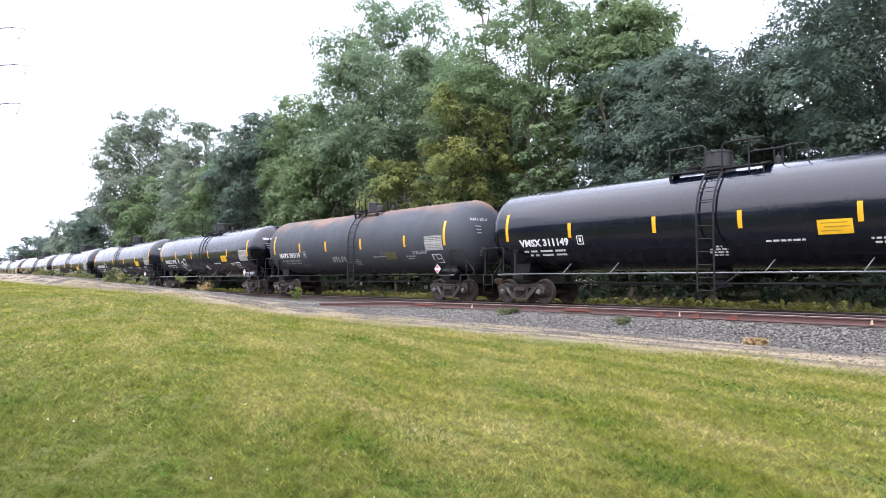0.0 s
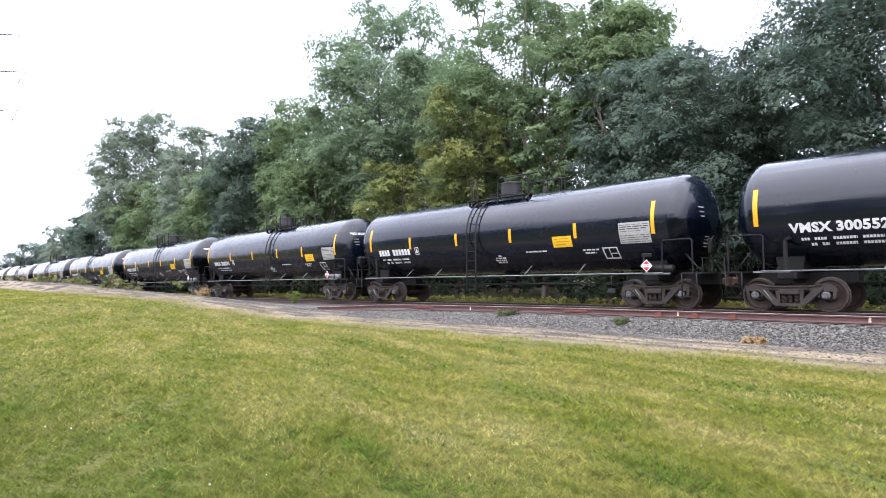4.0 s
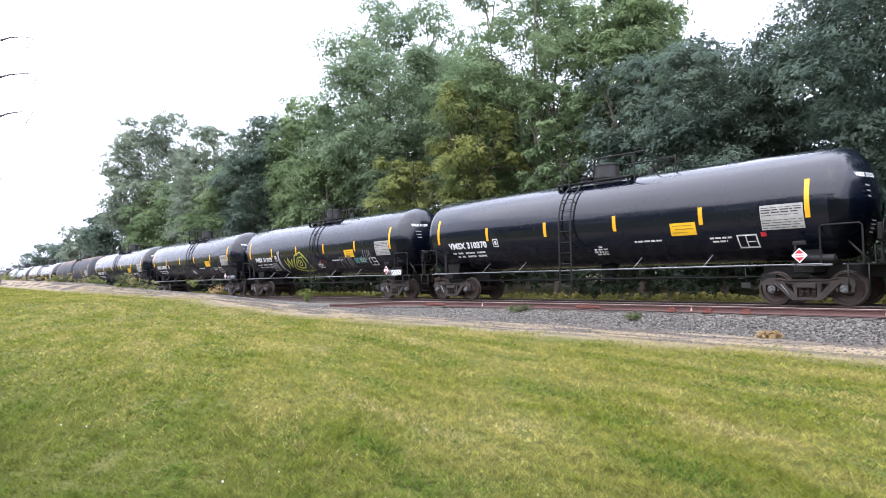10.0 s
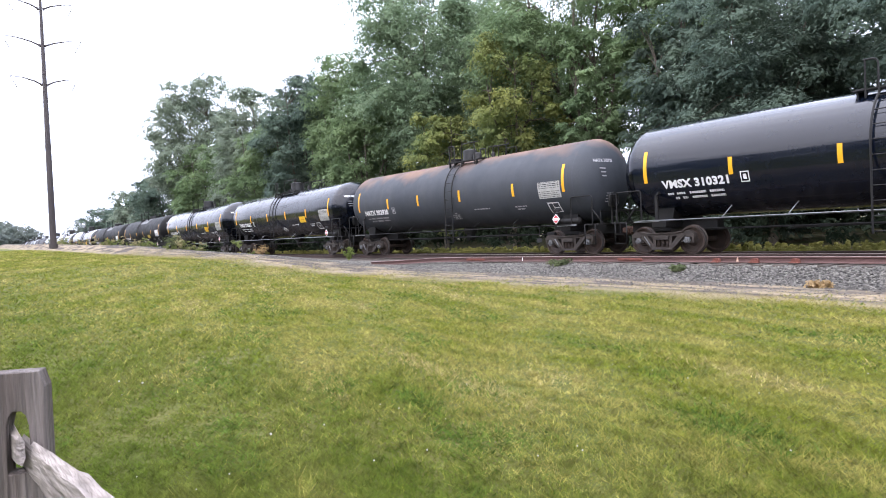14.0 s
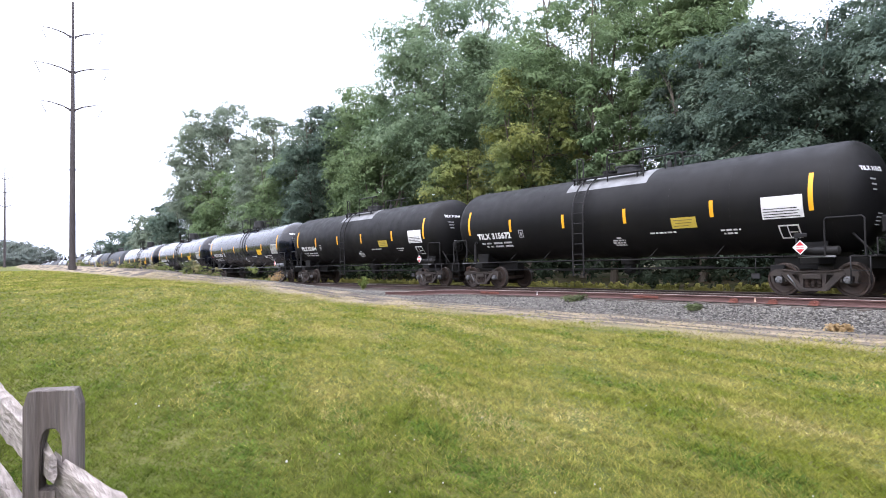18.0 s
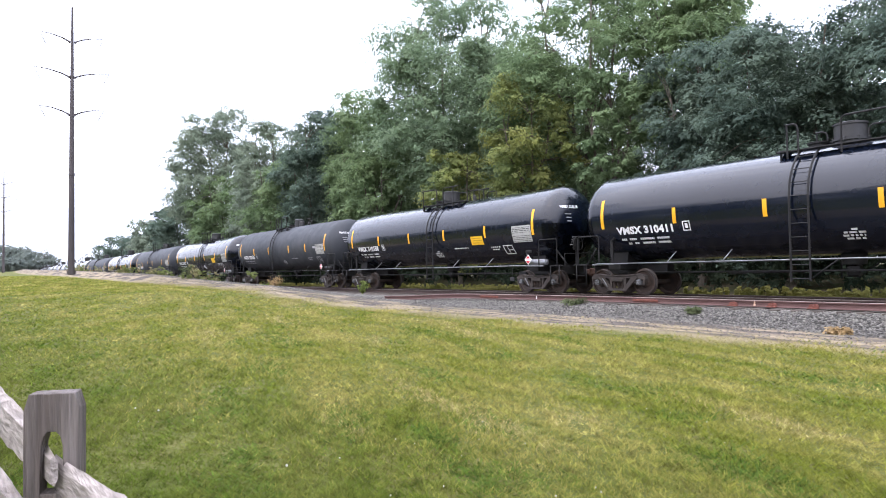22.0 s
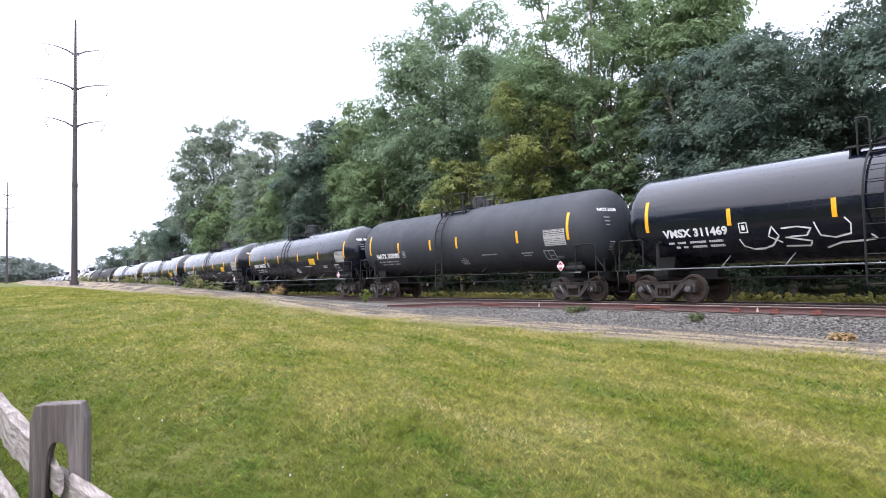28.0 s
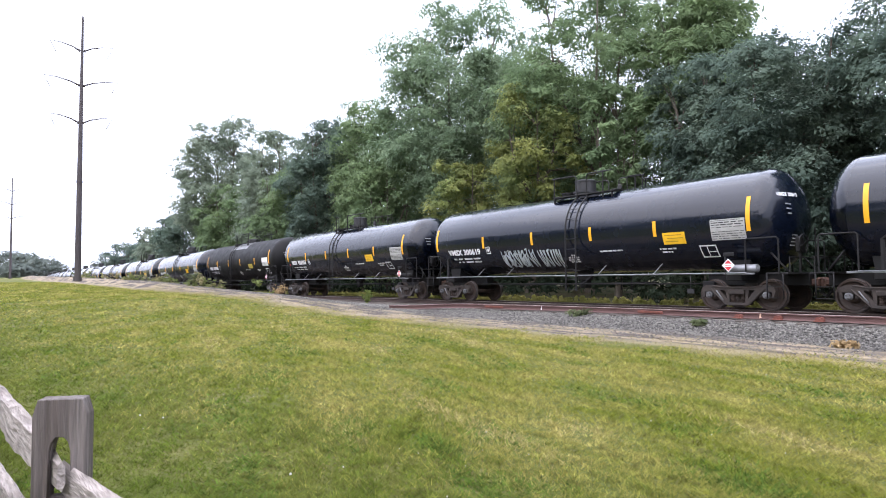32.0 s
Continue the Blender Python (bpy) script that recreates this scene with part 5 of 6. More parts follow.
def crown_cards(centres, radii, per, size, g, droop=0.3):
    """Leaves gathered in tufts over each clump's skin, thicker on its upper side, with gaps between the tufts."""
    n = len(centres)
    tufts = max(5, min(22, per // 26))
    each = max(4, per // tufts)
    m = n * tufts
    c, r = np.repeat(centres, tufts, axis=0), np.repeat(radii, tufts)
    d = g.normal(0, 1, (m, 3))
    d[:, 2] += 0.35
    d /= np.linalg.norm(d, axis=1)[:, None]
    reach = r * g.beta(3.0, 1.2, m) * 1.05
    t = c + d * reach[:, None] * np.array([1, 1, 0.62])
    # a tuft is a flat fan of leaves that hangs outwards
    k = m * each
    d, t, tr = np.repeat(d, each, axis=0), np.repeat(t, each, axis=0), np.repeat(r * g.uniform(0.20, 0.42, m), each)
    q = g.normal(0, 0.52, (k, 3)) * tr[:, None] * np.array([1, 1, 0.42])
    p = t + q
    p[:, 2] -= 0.45 * (q[:, 0] ** 2 + q[:, 1] ** 2) / np.maximum(tr, 0.05)
    face = d * 0.85 + g.normal(0, 0.28, (k, 3)) + np.array([0, 0, 0.75])
    face /= np.linalg.norm(face, axis=1)[:, None]
    a = np.cross(face, g.normal(0, 1, (k, 3)))
    a /= np.linalg.norm(a, axis=1)[:, None]
    b = np.cross(face, a)
    a[:, 2] -= droop
    s = size * g.uniform(0.55, 1.4, k)[:, None]
    v = np.stack([p - b * s * 0.28, p + a * s, p + b * s * 0.36 + a * s * 0.12], 1).reshape(-1, 3)
    return v, np.arange(k)[:, None] * 3 + np.arange(3)[None, :]


def tree(x, y, h, w, leaves, seed, base=0.12, cards=20000, size=0.26, clumps=70, airy=0.0, lean=(0, 0), label="", fork=0.3, name="tree", trunk_r=None):
    """A trunk with limbs that reach into a crown of leaf clumps; base: where the crown starts, as a share of the height."""
    g = np.random.default_rng(seed)
    cards, size, clumps = int(cards * 2.1), size * 0.68, int(clumps * 1.45)
    t = empty(name, pose(x, y, ground_z(x, y) - 0.1))
    # clumps spread through an uneven, roughly egg-shaped crown
    cs, rs = [], []
    while len(cs) < clumps:
        q = g.normal(0, 1, 3)
        q /= np.linalg.norm(q)
        q *= g.uniform(0.25, 1) ** 0.45
        k = 0.92 + 0.34 * noise.noise((q[0] * 1.7 + seed, q[1] * 1.7, q[2] * 1.7))
        up = (q[2] * k + 1) / 2
        wide = 1.0 if up > 0.45 else 0.62 + 0.38 * up / 0.45
        z = h * (base + (1 - base) * up)
        r = w * g.uniform(0.085, 0.175) * (1 - 0.25 * airy)
        cs.append((q[0] * k * (w / 2 - r * 0.5) * wide + lean[0] * up, q[1] * k * (w / 2 - r * 0.5) * wide + lean[1] * up, z))
        rs.append(r)
    cs, rs = np.array(cs), np.array(rs)
    cs[:, 2] = np.minimum(cs[:, 2], np.sort(cs[:, 2])[-5] + 0.1)
    cs[:, 2] *= h / (cs[:, 2] + rs * 0.7).max()
    # leaf clumps, and loose sprays that fill between them
    loose = g.integers(0, clumps, max(4, clumps // 8))
    mid = cs.mean(axis=0)
    fill = mid + (cs[loose] - mid) * g.uniform(0.55, 0.85, (len(loose), 1))
    v, f = crown_cards(np.concatenate([cs, fill]), np.concatenate([rs, np.full(len(loose), w * 0.21)]), cards // clumps, size, g)
    bm = bmesh.new()
    r0 = trunk_r or 0.012 * h + 0.05
    split = h * (base + fork * (1 - base))
    axis = [Vector((lean[0] * 0.3 * s + 0.25 * noise.noise((seed, s * 2, 0)), lean[1] * 0.3 * s + 0.25 * noise.noise((seed, 9, s * 2)), split * s)) for s in (i / 6 for i in range(7))]
    tube(bm, axis, r0 * 1.15, 9, r0 * 0.62)
    top = axis[-1]
    order = np.argsort(cs[:, 2])
    mains = []
    for i in range(5):
        a = math.tau * i / 5 + g.random()
        end = Vector((math.cos(a) * w * 0.22 + lean[0], math.sin(a) * w * 0.22 + lean[1], h * g.uniform(0.72, 0.92)))
        start = axis[-1 - (i % 3)]
        mid = start.lerp(end, 0.5) + Vector((math.cos(a), math.sin(a), -0.2)) * w * 0.06
        tube(bm, [start, start.lerp(mid, 0.5), mid, mid.lerp(end, 0.5), end], r0 * 0.45, 6, 0.03)
        mains.append((start, mid, end))
    for j in order[:: max(1, clumps // 44)]:
        c = Vector(cs[j])
        best = min(((s.lerp(e, q) - c).length, s.lerp(e, q)) for s, m, e in mains for q in (0.15, 0.4, 0.65, 0.85))[1] if c.z > split * 0.8 else axis[min(6, max(1, int(6 * c.z / split) - 1))]
        mid = best.lerp(c, 0.5) + Vector((0, 0, 0.12 * (c - best).length))
        tube(bm, [best, mid, c], r0 * 0.20, 5, 0.012)
    part("trunk", bm, BARK, t)
    ob = mesh_object("crown", v, f, LEAVES[leaves], parent=t)
    tagged(t, label or "broadleaf tree in full leaf", "tree", "trees behind the railway" if name == "tree" else "")
    return t


def build_trees():
    # front of the wood, nearest the track, from the open right to the far left
    tree(3.5, 31.0, 22, 13, "dark", 11, 0.0, 32000, 0.32, 90, label="tall dark green tree with a dense crown")
    tree(-5.6, 30.5, 21.6, 12.8, "dark", 12, 0.0, 62000, 0.25, 130, label="tall dark green tree with a dense crown")
    tree(-13.6, 30.0, 12.8, 9.5, "dark", 13, 0.0, 40000, 0.24, 100, label="rounded dark green tree")
    tree(-21.2, 34.5, 18.8, 9.8, "bright", 14, 0.12, 34000, 0.30, 90, label="tall green tree with an open top")
    tree(-18.8, 31.5, 13.0, 7, "dark", 33, 0.0, 18000, 0.28, 60, label="dark green tree in the shade")
    tree(-28.8, 34.0, 21.5, 13.5, "olive", 15, 0.16, 44000, 0.27, 84, airy=0.25, label="tall olive green tree with gaps in its crown")
    tree(-30.2, 30.3, 14.4, 8.0, "yellow", 16, 0.20, 18000, 0.25, 52, airy=0.5, label="open tree with yellowing leaves")
    tree(-23.8, 30.6, 12.8, 5.6, "olive", 17, 0.22, 11000, 0.25, 34, airy=0.5, label="slender olive green tree")
    tree(-41.0, 32.5, 24.5, 15.4, "locust", 18, 0.16, 50000, 0.31, 115, airy=0.25, label="large blue-green tree with feathery leaves")
    tree(-36.6, 29.6, 10.4, 6.6, "yellow", 19, 0.05, 13000, 0.25, 42, label="small tree with yellow-green leaves")
    tree(-33.6, 33.0, 18.0, 8.5, "locust", 34, 0.08, 22000, 0.28, 60, label="blue-green tree with feathery leaves")
    tree(-46.0, 29.0, 12.8, 9.0, "bright", 20, 0.0, 22000, 0.30, 65, label="rounded fresh green tree")
    tree(-52.5, 31.0, 18.4, 10.5, "bright", 21, 0.02, 24000, 0.34, 70, label="fresh green tree with a rounded crown")
    tree(-58.8, 28.8, 18.0, 10.0, "dark", 22, 0.0, 24000, 0.34, 75, label="dark green tree with a pointed crown")
    tree(-65.5, 28.2, 14.0, 10.0, "bright", 23, 0.0, 20000, 0.36, 62, label="rounded fresh green tree")
    tree(-71.0, 30.0, 19.4, 12.5, "grey", 54, 0.04, 26000, 0.40, 90, airy=0.0, label="grey-green tree with an airy crown")
    tree(-80.5, 28.0, 14.5, 12.0, "bright", 25, 0.0, 22000, 0.42, 76, label="rounded fresh green tree")
    tree(-86.5, 28.0, 24.0, 13.2, "grey", 46, 0.04, 28000, 0.42, 100, airy=0.1, label="tall grey-green tree with an open spreading crown")
    tree(-98.0, 27.5, 13.5, 12.0, "dark", 27, 0.0, 15000, 0.46, 46, label="dark green tree beside the track")
    tree(-115.5, 27.5, 11.5, 10.0, "grey", 28, 0.02, 10000, 0.46, 38, airy=0.3, label="small grey-green tree beside the track")
    tree(-130.0, 30.0, 9.6, 10.0, "dark", 29, 0.0, 9000, 0.5, 34, label="dark green tree beside the track")
    tree(-150.0, 30.5, 11.0, 13.0, "dark", 30, 0.0, 9000, 0.55, 34, label="dark rounded tree beside the track")
    # second row, deeper in the wood
    for i, (x, y, h, w, kind) in enumerate(((4.0, 41, 24, 13, "dark"), (-3, 43, 22, 13, "dark"), (-14.5, 45, 15.5, 12, "dark"), (-23, 44, 17.0, 10, "dark"), (-40, 44, 19, 12, "locust"), (-50, 41, 22, 15, "locust"),
                                            (-60, 42, 19, 13, "dark"), (-70, 41, 22, 14, "grey"), (-82, 41, 22, 15, "grey"), (-98, 41, 16, 15, "dark"))):
        tree(x, y, h, w, kind, 60 + i, 0.0, 9000, 0.62, 64, label="tree deeper in the wood")
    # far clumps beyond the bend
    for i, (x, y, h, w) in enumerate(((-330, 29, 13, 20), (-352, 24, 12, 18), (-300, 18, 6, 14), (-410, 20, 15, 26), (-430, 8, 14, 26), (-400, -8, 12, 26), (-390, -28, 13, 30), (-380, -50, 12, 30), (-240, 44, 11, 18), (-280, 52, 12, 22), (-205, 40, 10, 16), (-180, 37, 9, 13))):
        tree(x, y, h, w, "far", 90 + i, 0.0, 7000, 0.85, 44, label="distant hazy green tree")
    # unseen trees added across the lawn: they close the place and darken tank reflections
    for i, (x, y, h, w) in enumerate(((-130, -44, 16, 26), (-100, -38, 16, 26), (-76, -32, 16, 24), (-55, -29, 17, 23), (-36, -27, 17, 22), (-18, -26, 18, 21), (0, -26, 17, 21), (18, -27, 18, 21), (37, -29, 17, 23))):
        tree(x, y, h, w, "dark", 120 + i, 0.0, 6000, 0.9, 60, label="unseen tree added across the lawn")


def shrubs(name, n, xr, yr, hr, wr, kind, per, size, seed, label, category, spot=None):
    """Bushes and weeds that nobody could count, in one mesh."""
    g = np.random.default_rng(seed)
    cs, rs = [], []
    for i in range(n):
        x, y = (g.uniform(*xr), g.uniform(*yr)) if spot is None else spot(g)
        h, w = g.uniform(*hr), g.uniform(*wr)
        z = ground_z(x, y)
        for k in range(max(2, int(h / w * 2.2))):
            cs.append((x + g.normal(0, w * 0.3), y + g.normal(0, w * 0.3), z + h * (0.15 + 0.8 * g.random())))
            rs.append(w * g.uniform(0.3, 0.55))
    v, f = crown_cards(np.array(cs), np.array(rs), per, size, g)
    ob = mesh_object(name, v, f, LEAVES[kind] if kind in LEAVES else kind)
    tagged(ob, label, category, kind="stuff")


def build_undergrowth():
    # these four take the leaf colour with shade painted in
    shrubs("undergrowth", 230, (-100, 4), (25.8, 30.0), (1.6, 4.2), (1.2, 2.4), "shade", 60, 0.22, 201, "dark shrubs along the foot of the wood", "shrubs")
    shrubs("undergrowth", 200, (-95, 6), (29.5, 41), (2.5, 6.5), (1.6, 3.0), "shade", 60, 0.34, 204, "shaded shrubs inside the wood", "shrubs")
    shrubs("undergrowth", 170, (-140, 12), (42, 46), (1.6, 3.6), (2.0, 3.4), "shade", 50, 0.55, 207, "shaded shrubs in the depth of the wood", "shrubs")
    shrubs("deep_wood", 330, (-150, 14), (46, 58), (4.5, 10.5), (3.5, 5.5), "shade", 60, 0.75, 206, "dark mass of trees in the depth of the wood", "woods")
    weed = leaf_mat("yellow_green_weeds", (0.19, 0.20, 0.06), (0.36, 0.33, 0.11))
    shrubs("trackside_weeds", 1500, (-62, 3), (22.2, 24.2), (0.10, 0.46), (0.04, 0.11), weed, 7, 0.085, 202, "yellow-green weeds behind the track", "weeds")
    tall = leaf_mat("bank_weeds", (0.13, 0.17, 0.055), (0.22, 0.225, 0.09))
    seedy = leaf_mat("seeding_weeds", (0.26, 0.24, 0.12), (0.34, 0.30, 0.17))

    def bank(g):
        x = -g.uniform(50, 125) if g.random() < 0.93 else -g.uniform(38, 60)
        return x, 16.1 + g.normal(0, 0.55) + (track_y(x) - TRACK_Y)

    shrubs("bank_weeds", 70, None, None, (0.4, 1.25), (0.3, 0.6), seedy, 44, 0.11, 208, "tall seeding weeds on the gravel bank", "weeds", spot=bank)
    shrubs("bank_weeds", 150, None, None, (0.3, 1.15), (0.3, 0.7), tall, 44, 0.12, 203, "tall green weeds on the gravel bank", "weeds", spot=bank)


def weed_tuft(x, y, h, w, kind, n, seed, label):
    """A single plant: stems with leaf blades fanning from one root."""
    g = np.random.default_rng(seed)
    t = empty("weed", pose(x, y, ground_z(x, y)))
    bm = bmesh.new()
    tips = []
    for i in range(9):
        a = g.uniform(0, math.tau)
        tip = Vector((math.cos(a) * w * 0.4, math.sin(a) * w * 0.4, h * g.uniform(0.6, 1)))
        tube(bm, [(0, 0, -0.02), tip * 0.5 + Vector((0, 0, h * 0.12)), tip], 0.008, 5, 0.003)
        tips.append(tip)
    tagged(part("stem_cluster", bm, kind, t), kind="stuff")
    cs = np.array([tuple(p * f) for p in tips for f in (0.45, 0.7, 1.0)])
    v, f = crown_cards(cs, np.full(len(cs), w * 0.22), n, 0.09, g)
    mesh_object("foliage", v, f, kind, parent=t)
    tagged(t, label, "weed")


def build_weeds():
    green = leaf_mat("fresh_weed_leaves", (0.085, 0.108, 0.055), (0.125, 0.145, 0.070))
    straw = leaf_mat("dry_weed_stalks", (0.36, 0.25, 0.125), (0.42, 0.31, 0.17))
    fresh = leaf_mat("pale_green_weed_leaves", (0.160, 0.210, 0.060), (0.215, 0.255, 0.080))
    weed_tuft(-29.7, 17.3, 0.75, 0.6, fresh, 26, 301, "bright green weed in the gravel")
    weed_tuft(-14.9, 17.0, 0.16, 0.9, green, 9, 302, "low green weed in the gravel")
    weed_tuft(-10.2, 16.6, 0.14, 0.6, green, 8, 303, "low green weed in the gravel")
    weed_tuft(-5.8, 15.0, 0.13, 0.5, straw, 9, 304, "dry straw-coloured weed by the lawn")
    weed_tuft(-53.0, 15.0, 1.1, 1.2, green, 30, 305, "tall green weed on the gravel bank")
    weed_tuft(-40.0, 16.6, 0.8, 1.3, straw, 22, 306, "dry weed on the gravel bank")


build_trees()
build_undergrowth()
build_weeds()

# ---------------------------------------------------------------- poles
STEEL = material("weathered_brown_steel", (0.042, 0.034, 0.036), 0.65, 0.0, 1.5, 0.3, 20, 0.12, 0.05, second=(0.058, 0.046, 0.046), stretch=(1, 1, 0.2))


def power_pole(x, y, h, turn, z=None):
    """A tapered steel pole with three pairs of upswept arms."""
    p = empty("power_pole", pose(x, y, ground_z(x, y) if z is None else z, 0, 0, turn))
    bm = bmesh.new()
    lathe(bm, [(-0.3, 0.28), (0.0, 0.28), (h * 0.36, 0.23), (h * 0.7, 0.16), (h, 0.085)], "z", 12)
    part("shaft", bm, STEEL, p)
    bm = bmesh.new()
    lathe(bm, [(h * 0.36, 0.26), (h * 0.36 + 0.25, 0.26)], "z", 12)
    part("collar", bm, STEEL, p)
    bm = bmesh.new()
    lathe(bm, [(-0.25, 0.38), (0.12, 0.38), (0.12, 0.28)], "z", 12)
    part("base_flange", bm, STEEL, p)
    for k, z in enumerate((14.79, 18.37, 21.72)):
        reach = 3.1 if k == 1 else 2.65
        for s in (-1, 1):
            bm = bmesh.new()
            tube(bm, [(s * 0.2, 0, z), (s * reach * 0.3, 0, z + 0.32), (s * reach * 0.65, 0, z + 0.58), (s * reach, 0, z + 0.66)], 0.085, 7, 0.022)
            block(bm, (s * 0.22, 0, z), (0.16, 0.2, 0.22), 0.03)
            arm = part("arm", bm, STEEL, p)
            bm = bmesh.new()
            a = Vector((s * reach, 0, z + 0.66))
            tube(bm, [a, a + Vector((-s * 0.5, 0.1, -1.05))], 0.03, 6)
            part("insulator", bm, CHROME, arm)
    tagged(p, "tall brown steel power pole with upswept arms", "power pole", "power poles along the track")


power_pole(-69.3, 9.05, 25.05, 80, 1.4)
power_pole(-194, 10.6, 25.05, 80, 1.4)
power_pole(-309, 9.7, 25.05, 80, 1.4)

# ---------------------------------------------------------------- split-rail fence
WOOD = material("weathered_grey_cedar", (0.075, 0.058, 0.050), 0.85, 0, 14, 0.35, 90, 0.42, 0.9, second=(0.185, 0.160, 0.148), stretch=(1, 1, 0.05))
RAILWOOD = material("bleached_split_cedar", (0.33, 0.290, 0.265), 0.85, 0, 6, 0.35, 50, 0.35, 0.9, second=(0.10, 0.078, 0.070), stretch=(0.16, 1, 1))


def fence_post(x, y, turn, top):
    """A sawn post with clipped corners and slots through which the rails pass."""
    z0 = ground_z(x, y)
    p = empty("fence_post", pose(x, y, z0, 0, 0, turn))
    bm = bmesh.new()
    w, d, h = 0.088, 0.038, top - z0
    slots = ((h - 0.345, h - 0.132), (h - 0.76, h - 0.55))
    # one board: columns left and right of the slots, the middle closed between them
    rows = [(-0.3, w, 0.034)]
    for a, b in slots[::-1]:
        rows += [(a, w, 0.034), (a + 0.004, w, 0.037), (b - 0.050, w, 0.034), (b - 0.016, w, 0.026), (b, w, 0.012)]
    rows += [(h - 0.055, w, 0.034), (h, w - 0.016, 0.034)]
    holes = {1, 2, 3, 4, 6, 7, 8, 9}
    sheets = [[[bm.verts.new((u, y, z)) for u in (-a, -c, c, a)] for z, a, c in rows] for y in (-d, d)]
    for k, sheet in enumerate(sheets):
        for i, (lo, hi) in enumerate(zip(sheet, sheet[1:])):
            for c in range(3):
                if c == 1 and i in holes:
                    continue
                q = (lo[c], lo[c + 1], hi[c + 1], hi[c])
                bm.faces.new(q if k == 0 else q[::-1])
    pair = dict(zip([v for r in sheets[0] for v in r], [v for r in sheets[1] for v in r]))
    for e in [e for e in bm.edges if len(e.link_faces) == 1 and e.verts[0] in pair and e.verts[1] in pair]:
        a, b = e.verts
        bm.faces.new((a, b, pair[b], pair[a]))
    bmesh.ops.recalc_face_normals(bm, faces=bm.faces[:])
    bmesh.ops.bevel(bm, geom=[e for e in bm.edges if len(e.link_faces) == 2 and e.calc_face_angle(0) > 0.6], offset=0.003, segments=1, affect="EDGES", clamp_overlap=True)
    part("post", bm, WOOD, p)
    tagged(p, "weathered grey split-rail fence post with slots", "fence post", "split-rail fence")
    return p


def fence_rail(a, b, r, seed):
    """A split rail, wedge-shaped and rough, its ends cut thin to share a slot."""
    g = random.Random(seed)
    a, b = Vector(a), Vector(b)
    d = (b - a).normalized()
    side = d.cross(Vector((0, 0, 1))).normalized()
    up = side.cross(d)
    bm = bmesh.new()
    rings = []
    n = 34
    for i in range(n + 1):
        t = i / n
        fat = min(1.0, 0.36 + 2.6 * min(t, 1 - t))
        tall = min(1.0, 0.62 + 1.6 * min(t, 1 - t))
        c = a.lerp(b, t) + up * 0.008 * math.sin(t * 5 + seed)
        sec = ((-0.9, -0.75), (0.2, -1.0), (0.95, -0.45), (0.8, 0.55), (0.1, 1.0), (-0.75, 0.7))
        rings.append([bm.verts.new(c + side * r * 0.62 * fat * u * g.uniform(0.85, 1.15) + up * r * 1.5 * tall * v * g.uniform(0.88, 1.10)) for u, v in sec])
    for p, q in zip(rings, rings[1:]):
        for k in range(6):
            bm.faces.new((p[k], p[(k + 1) % 6], q[(k + 1) % 6], q[k]))
    bm.faces.new(rings[0])
    bm.faces.new(rings[-1])
    bmesh.ops.recalc_face_normals(bm, faces=bm.faces[:])
    tagged(part("fence_rail", bm, RAILWOOD, None), "bleached rough split-cedar fence rail", "fence rail", "split-rail fence")



def build_fence():
    line = [(0.44, 0.62), (-2.64, 0.28), (-5.70, 0.05), (-8.76, -0.18)]
    for x, y in line:
        fence_post(x, y, 66, ground_z(x, y) + 1.12)
    n = 0
    for (x0, y0), (x1, y1) in zip(line, line[1:]):
        for z in (0.875, 0.46):
            over = 0.09
            d = Vector((x1 - x0, y1 - y0, 0)).normalized()
            a = Vector((x0, y0, ground_z(x0, y0) + z)) - d * over
            b = Vector((x1, y1, ground_z(x1, y1) + z)) + d * over
            if n == 0:
                # this one has sagged in its slot
                b.z -= 0.065
            # neighbours share a slot side by side
            side = Vector((-d.y, d.x, 0)) * (0.022 if n % 2 == 0 else -0.022)
            fence_rail(a + side, b - side, 0.062, 40 + n)
            n += 1


build_fence()

# ---------------------------------------------------------------- far end of the lawn
SIDING = material("grey_siding", (0.30, 0.31, 0.33), 0.8, 0, 1, 0.2, 12, 0.1, 0.1)
ROOFING = material("dark_roofing", (0.10, 0.105, 0.12), 0.85, 0, 1, 0.3, 12, 0.15, 0.2)


def shelter(x, y):
    """A low open shelter with a shallow roof."""
    s = empty("shelter", pose(x, y, ground_z(x, y)))
    bm = bmesh.new()
    plate(bm, [(-5.4, 3.2), (5.4, 3.2), (0, 4.1)], -4.2, 4.2)
    bmesh.ops.recalc_face_normals(bm, faces=bm.faces[:])
    part("roof", bm, ROOFING, s)
    bm = bmesh.new()
    block(bm, (0, -3.9, 1.5), (10, 0.2, 3.4), 0.02)
    part("wall", bm, SIDING, s)
    for u in (-4.8, 4.8):
        bm = bmesh.new()
        block(bm, (u, 3.8, 1.5), (0.25, 0.25, 3.4), 0.02)
        part("post", bm, SIDING, s)
    tagged(s, "low grey shelter with a dark roof", "shelter")


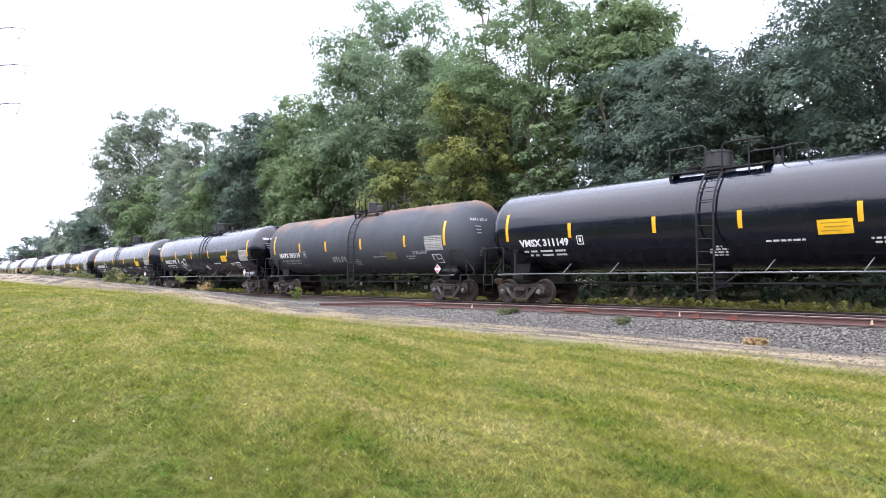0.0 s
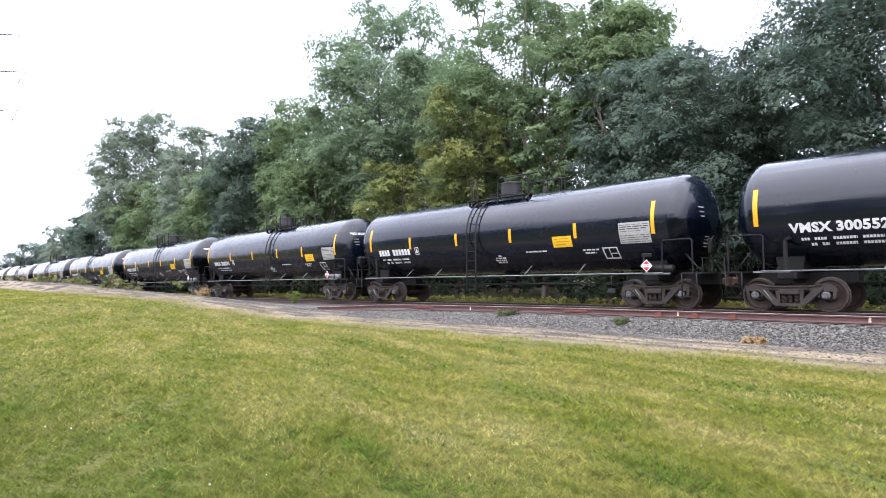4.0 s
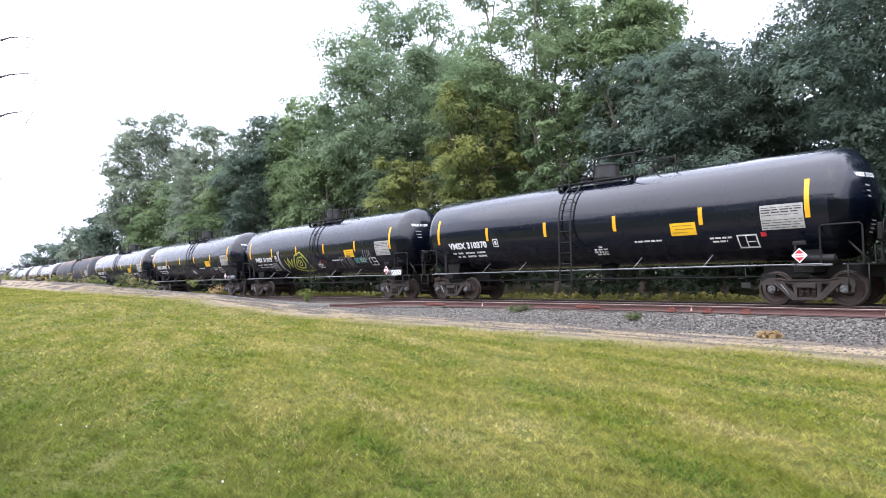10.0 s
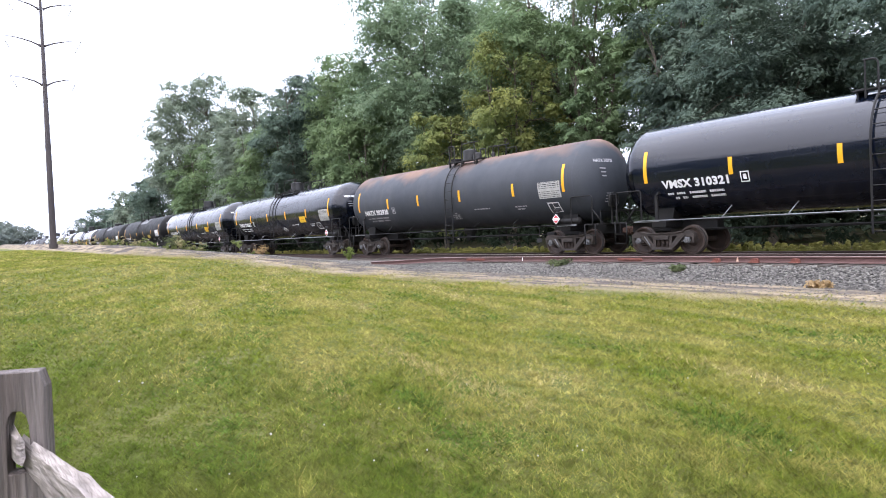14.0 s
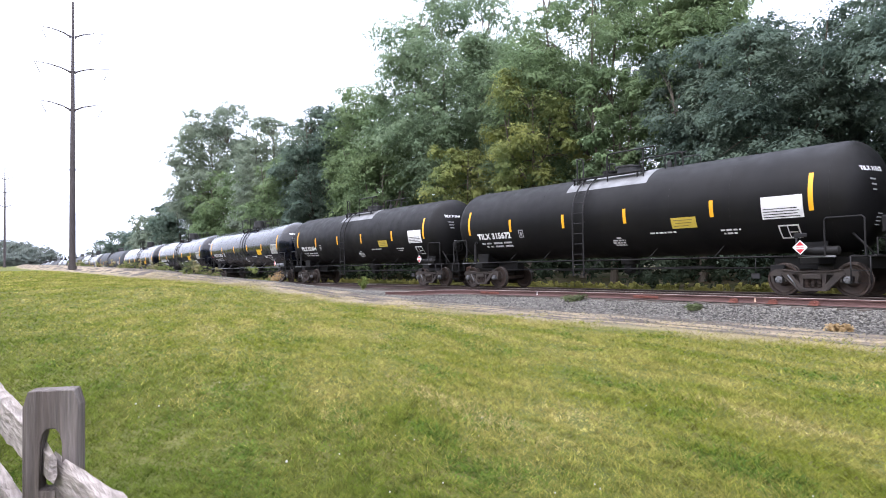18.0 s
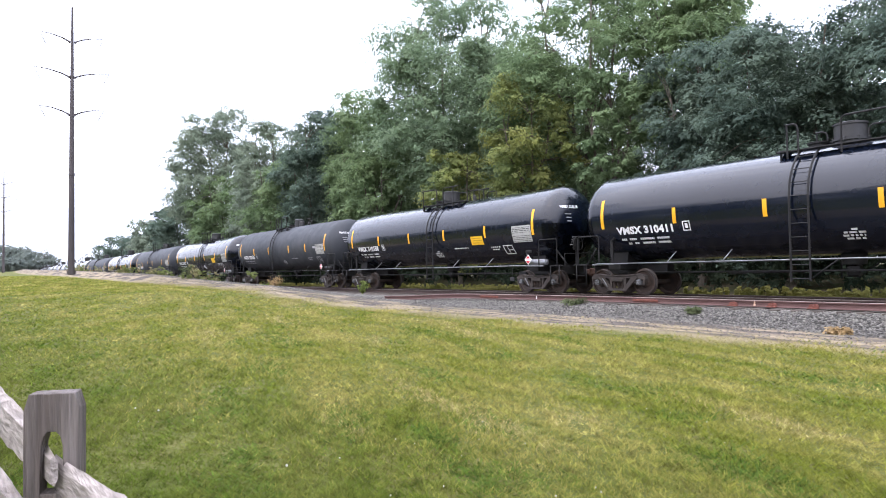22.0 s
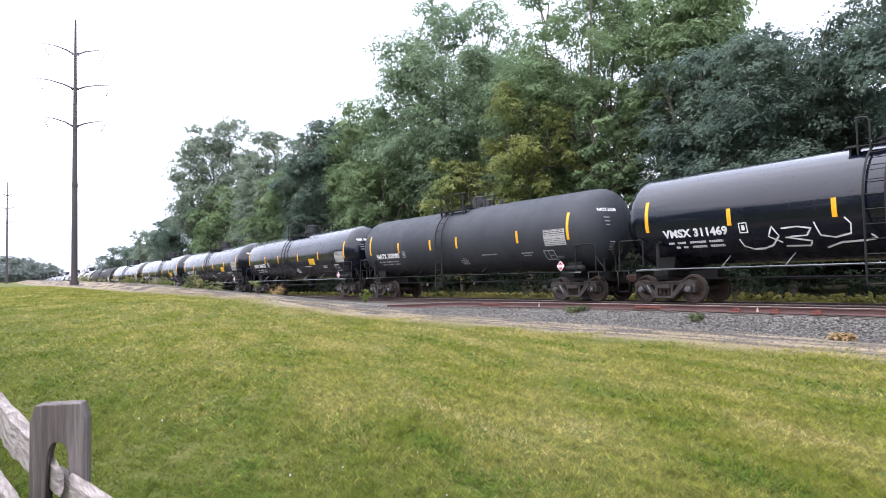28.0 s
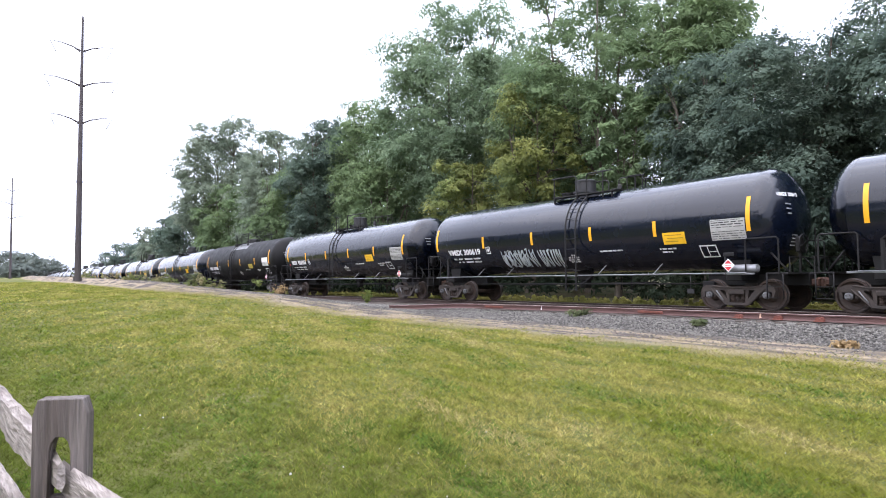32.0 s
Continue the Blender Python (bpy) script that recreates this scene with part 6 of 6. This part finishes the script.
shelter(-165, -3.6)
bm = bmesh.new()
lathe(bm, [(-0.3, 0.09), (3.2, 0.08), (3.3, 0.001)], "z", 8)
marker = part("marker_post", bm, WHITE, None, m=pose(-150, 2.3, ground_z(-150, 2.3)))
tagged(marker, "white marker post at the edge of the lawn", "post")


# ---------------------------------------------------------------- movement
SURGE = (0.0, 0.03, 0.22, 0.23, 0.21, 0.17, 0.07, 0.02, 0.03, -0.08, -0.07, -0.16, -0.14, 0.03, -0.2, -0.09, -0.05, -0.06, -0.07, -0.12, -0.18, -0.02, -0.15, -0.27, 0.05, -0.24, -0.05, -0.02, 0.01, -0.14, 0.15, -0.05, -0.16)


def run(t):
    """How far the train has come after t seconds; it slows a little and surges as the couplings run in and out."""
    k = min(31, int(t))
    return 15.98 * t - 0.0125 * t * t + SURGE[k] + (SURGE[k + 1] - SURGE[k]) * smooth(0, 1, t - k)


def car_pose(s):
    """A car whose middle is s metres along the track, carried by its two trucks."""
    (xa, ya, _), (xb, yb, _) = track_at(s - TRUCK_U), track_at(s + TRUCK_U)
    za, zb = rail_z(xa) - TRUCK_LIFT, rail_z(xb) - TRUCK_LIFT
    d = Vector((xb - xa, yb - ya, zb - za))
    return pose((xa + xb) / 2, (ya + yb) / 2, (za + zb) / 2, 0, -math.degrees(math.atan2(d.z, math.hypot(d.x, d.y))), math.degrees(math.atan2(d.y, d.x)))


def motions():
    for k, c in enumerate(cars):
        walk(c, [(t, car_pose(-9.0 - CAR * k + run(t))) for t in range(33)])
    # all wheels roll alike: the first two are keyed, the rest take the same keys
    keyed = {}
    for c in cars:
        for o in c.children_recursive:
            if not o.name.startswith("wheelset"):
                continue
            front = o.matrix_basis.translation.x > 0
            if front not in keyed:
                x, z = (0.90 if front else -0.90), 0.46
                rows = []
                for i in range(32 * FPS + 1):
                    a = run(i / FPS) / 0.457
                    rows.append((i / FPS, Matrix.Translation((x, 0, z)) @ Matrix.Rotation(a % math.tau, 4, "Y")))
                walk(o, rows)
                keyed[front] = o
            else:
                o.rotation_mode = "QUATERNION"
                o.animation_data_create()
                o.animation_data.action = keyed[front].animation_data.action
                o.animation_data.action_slot = keyed[front].animation_data.action_slot


motions()
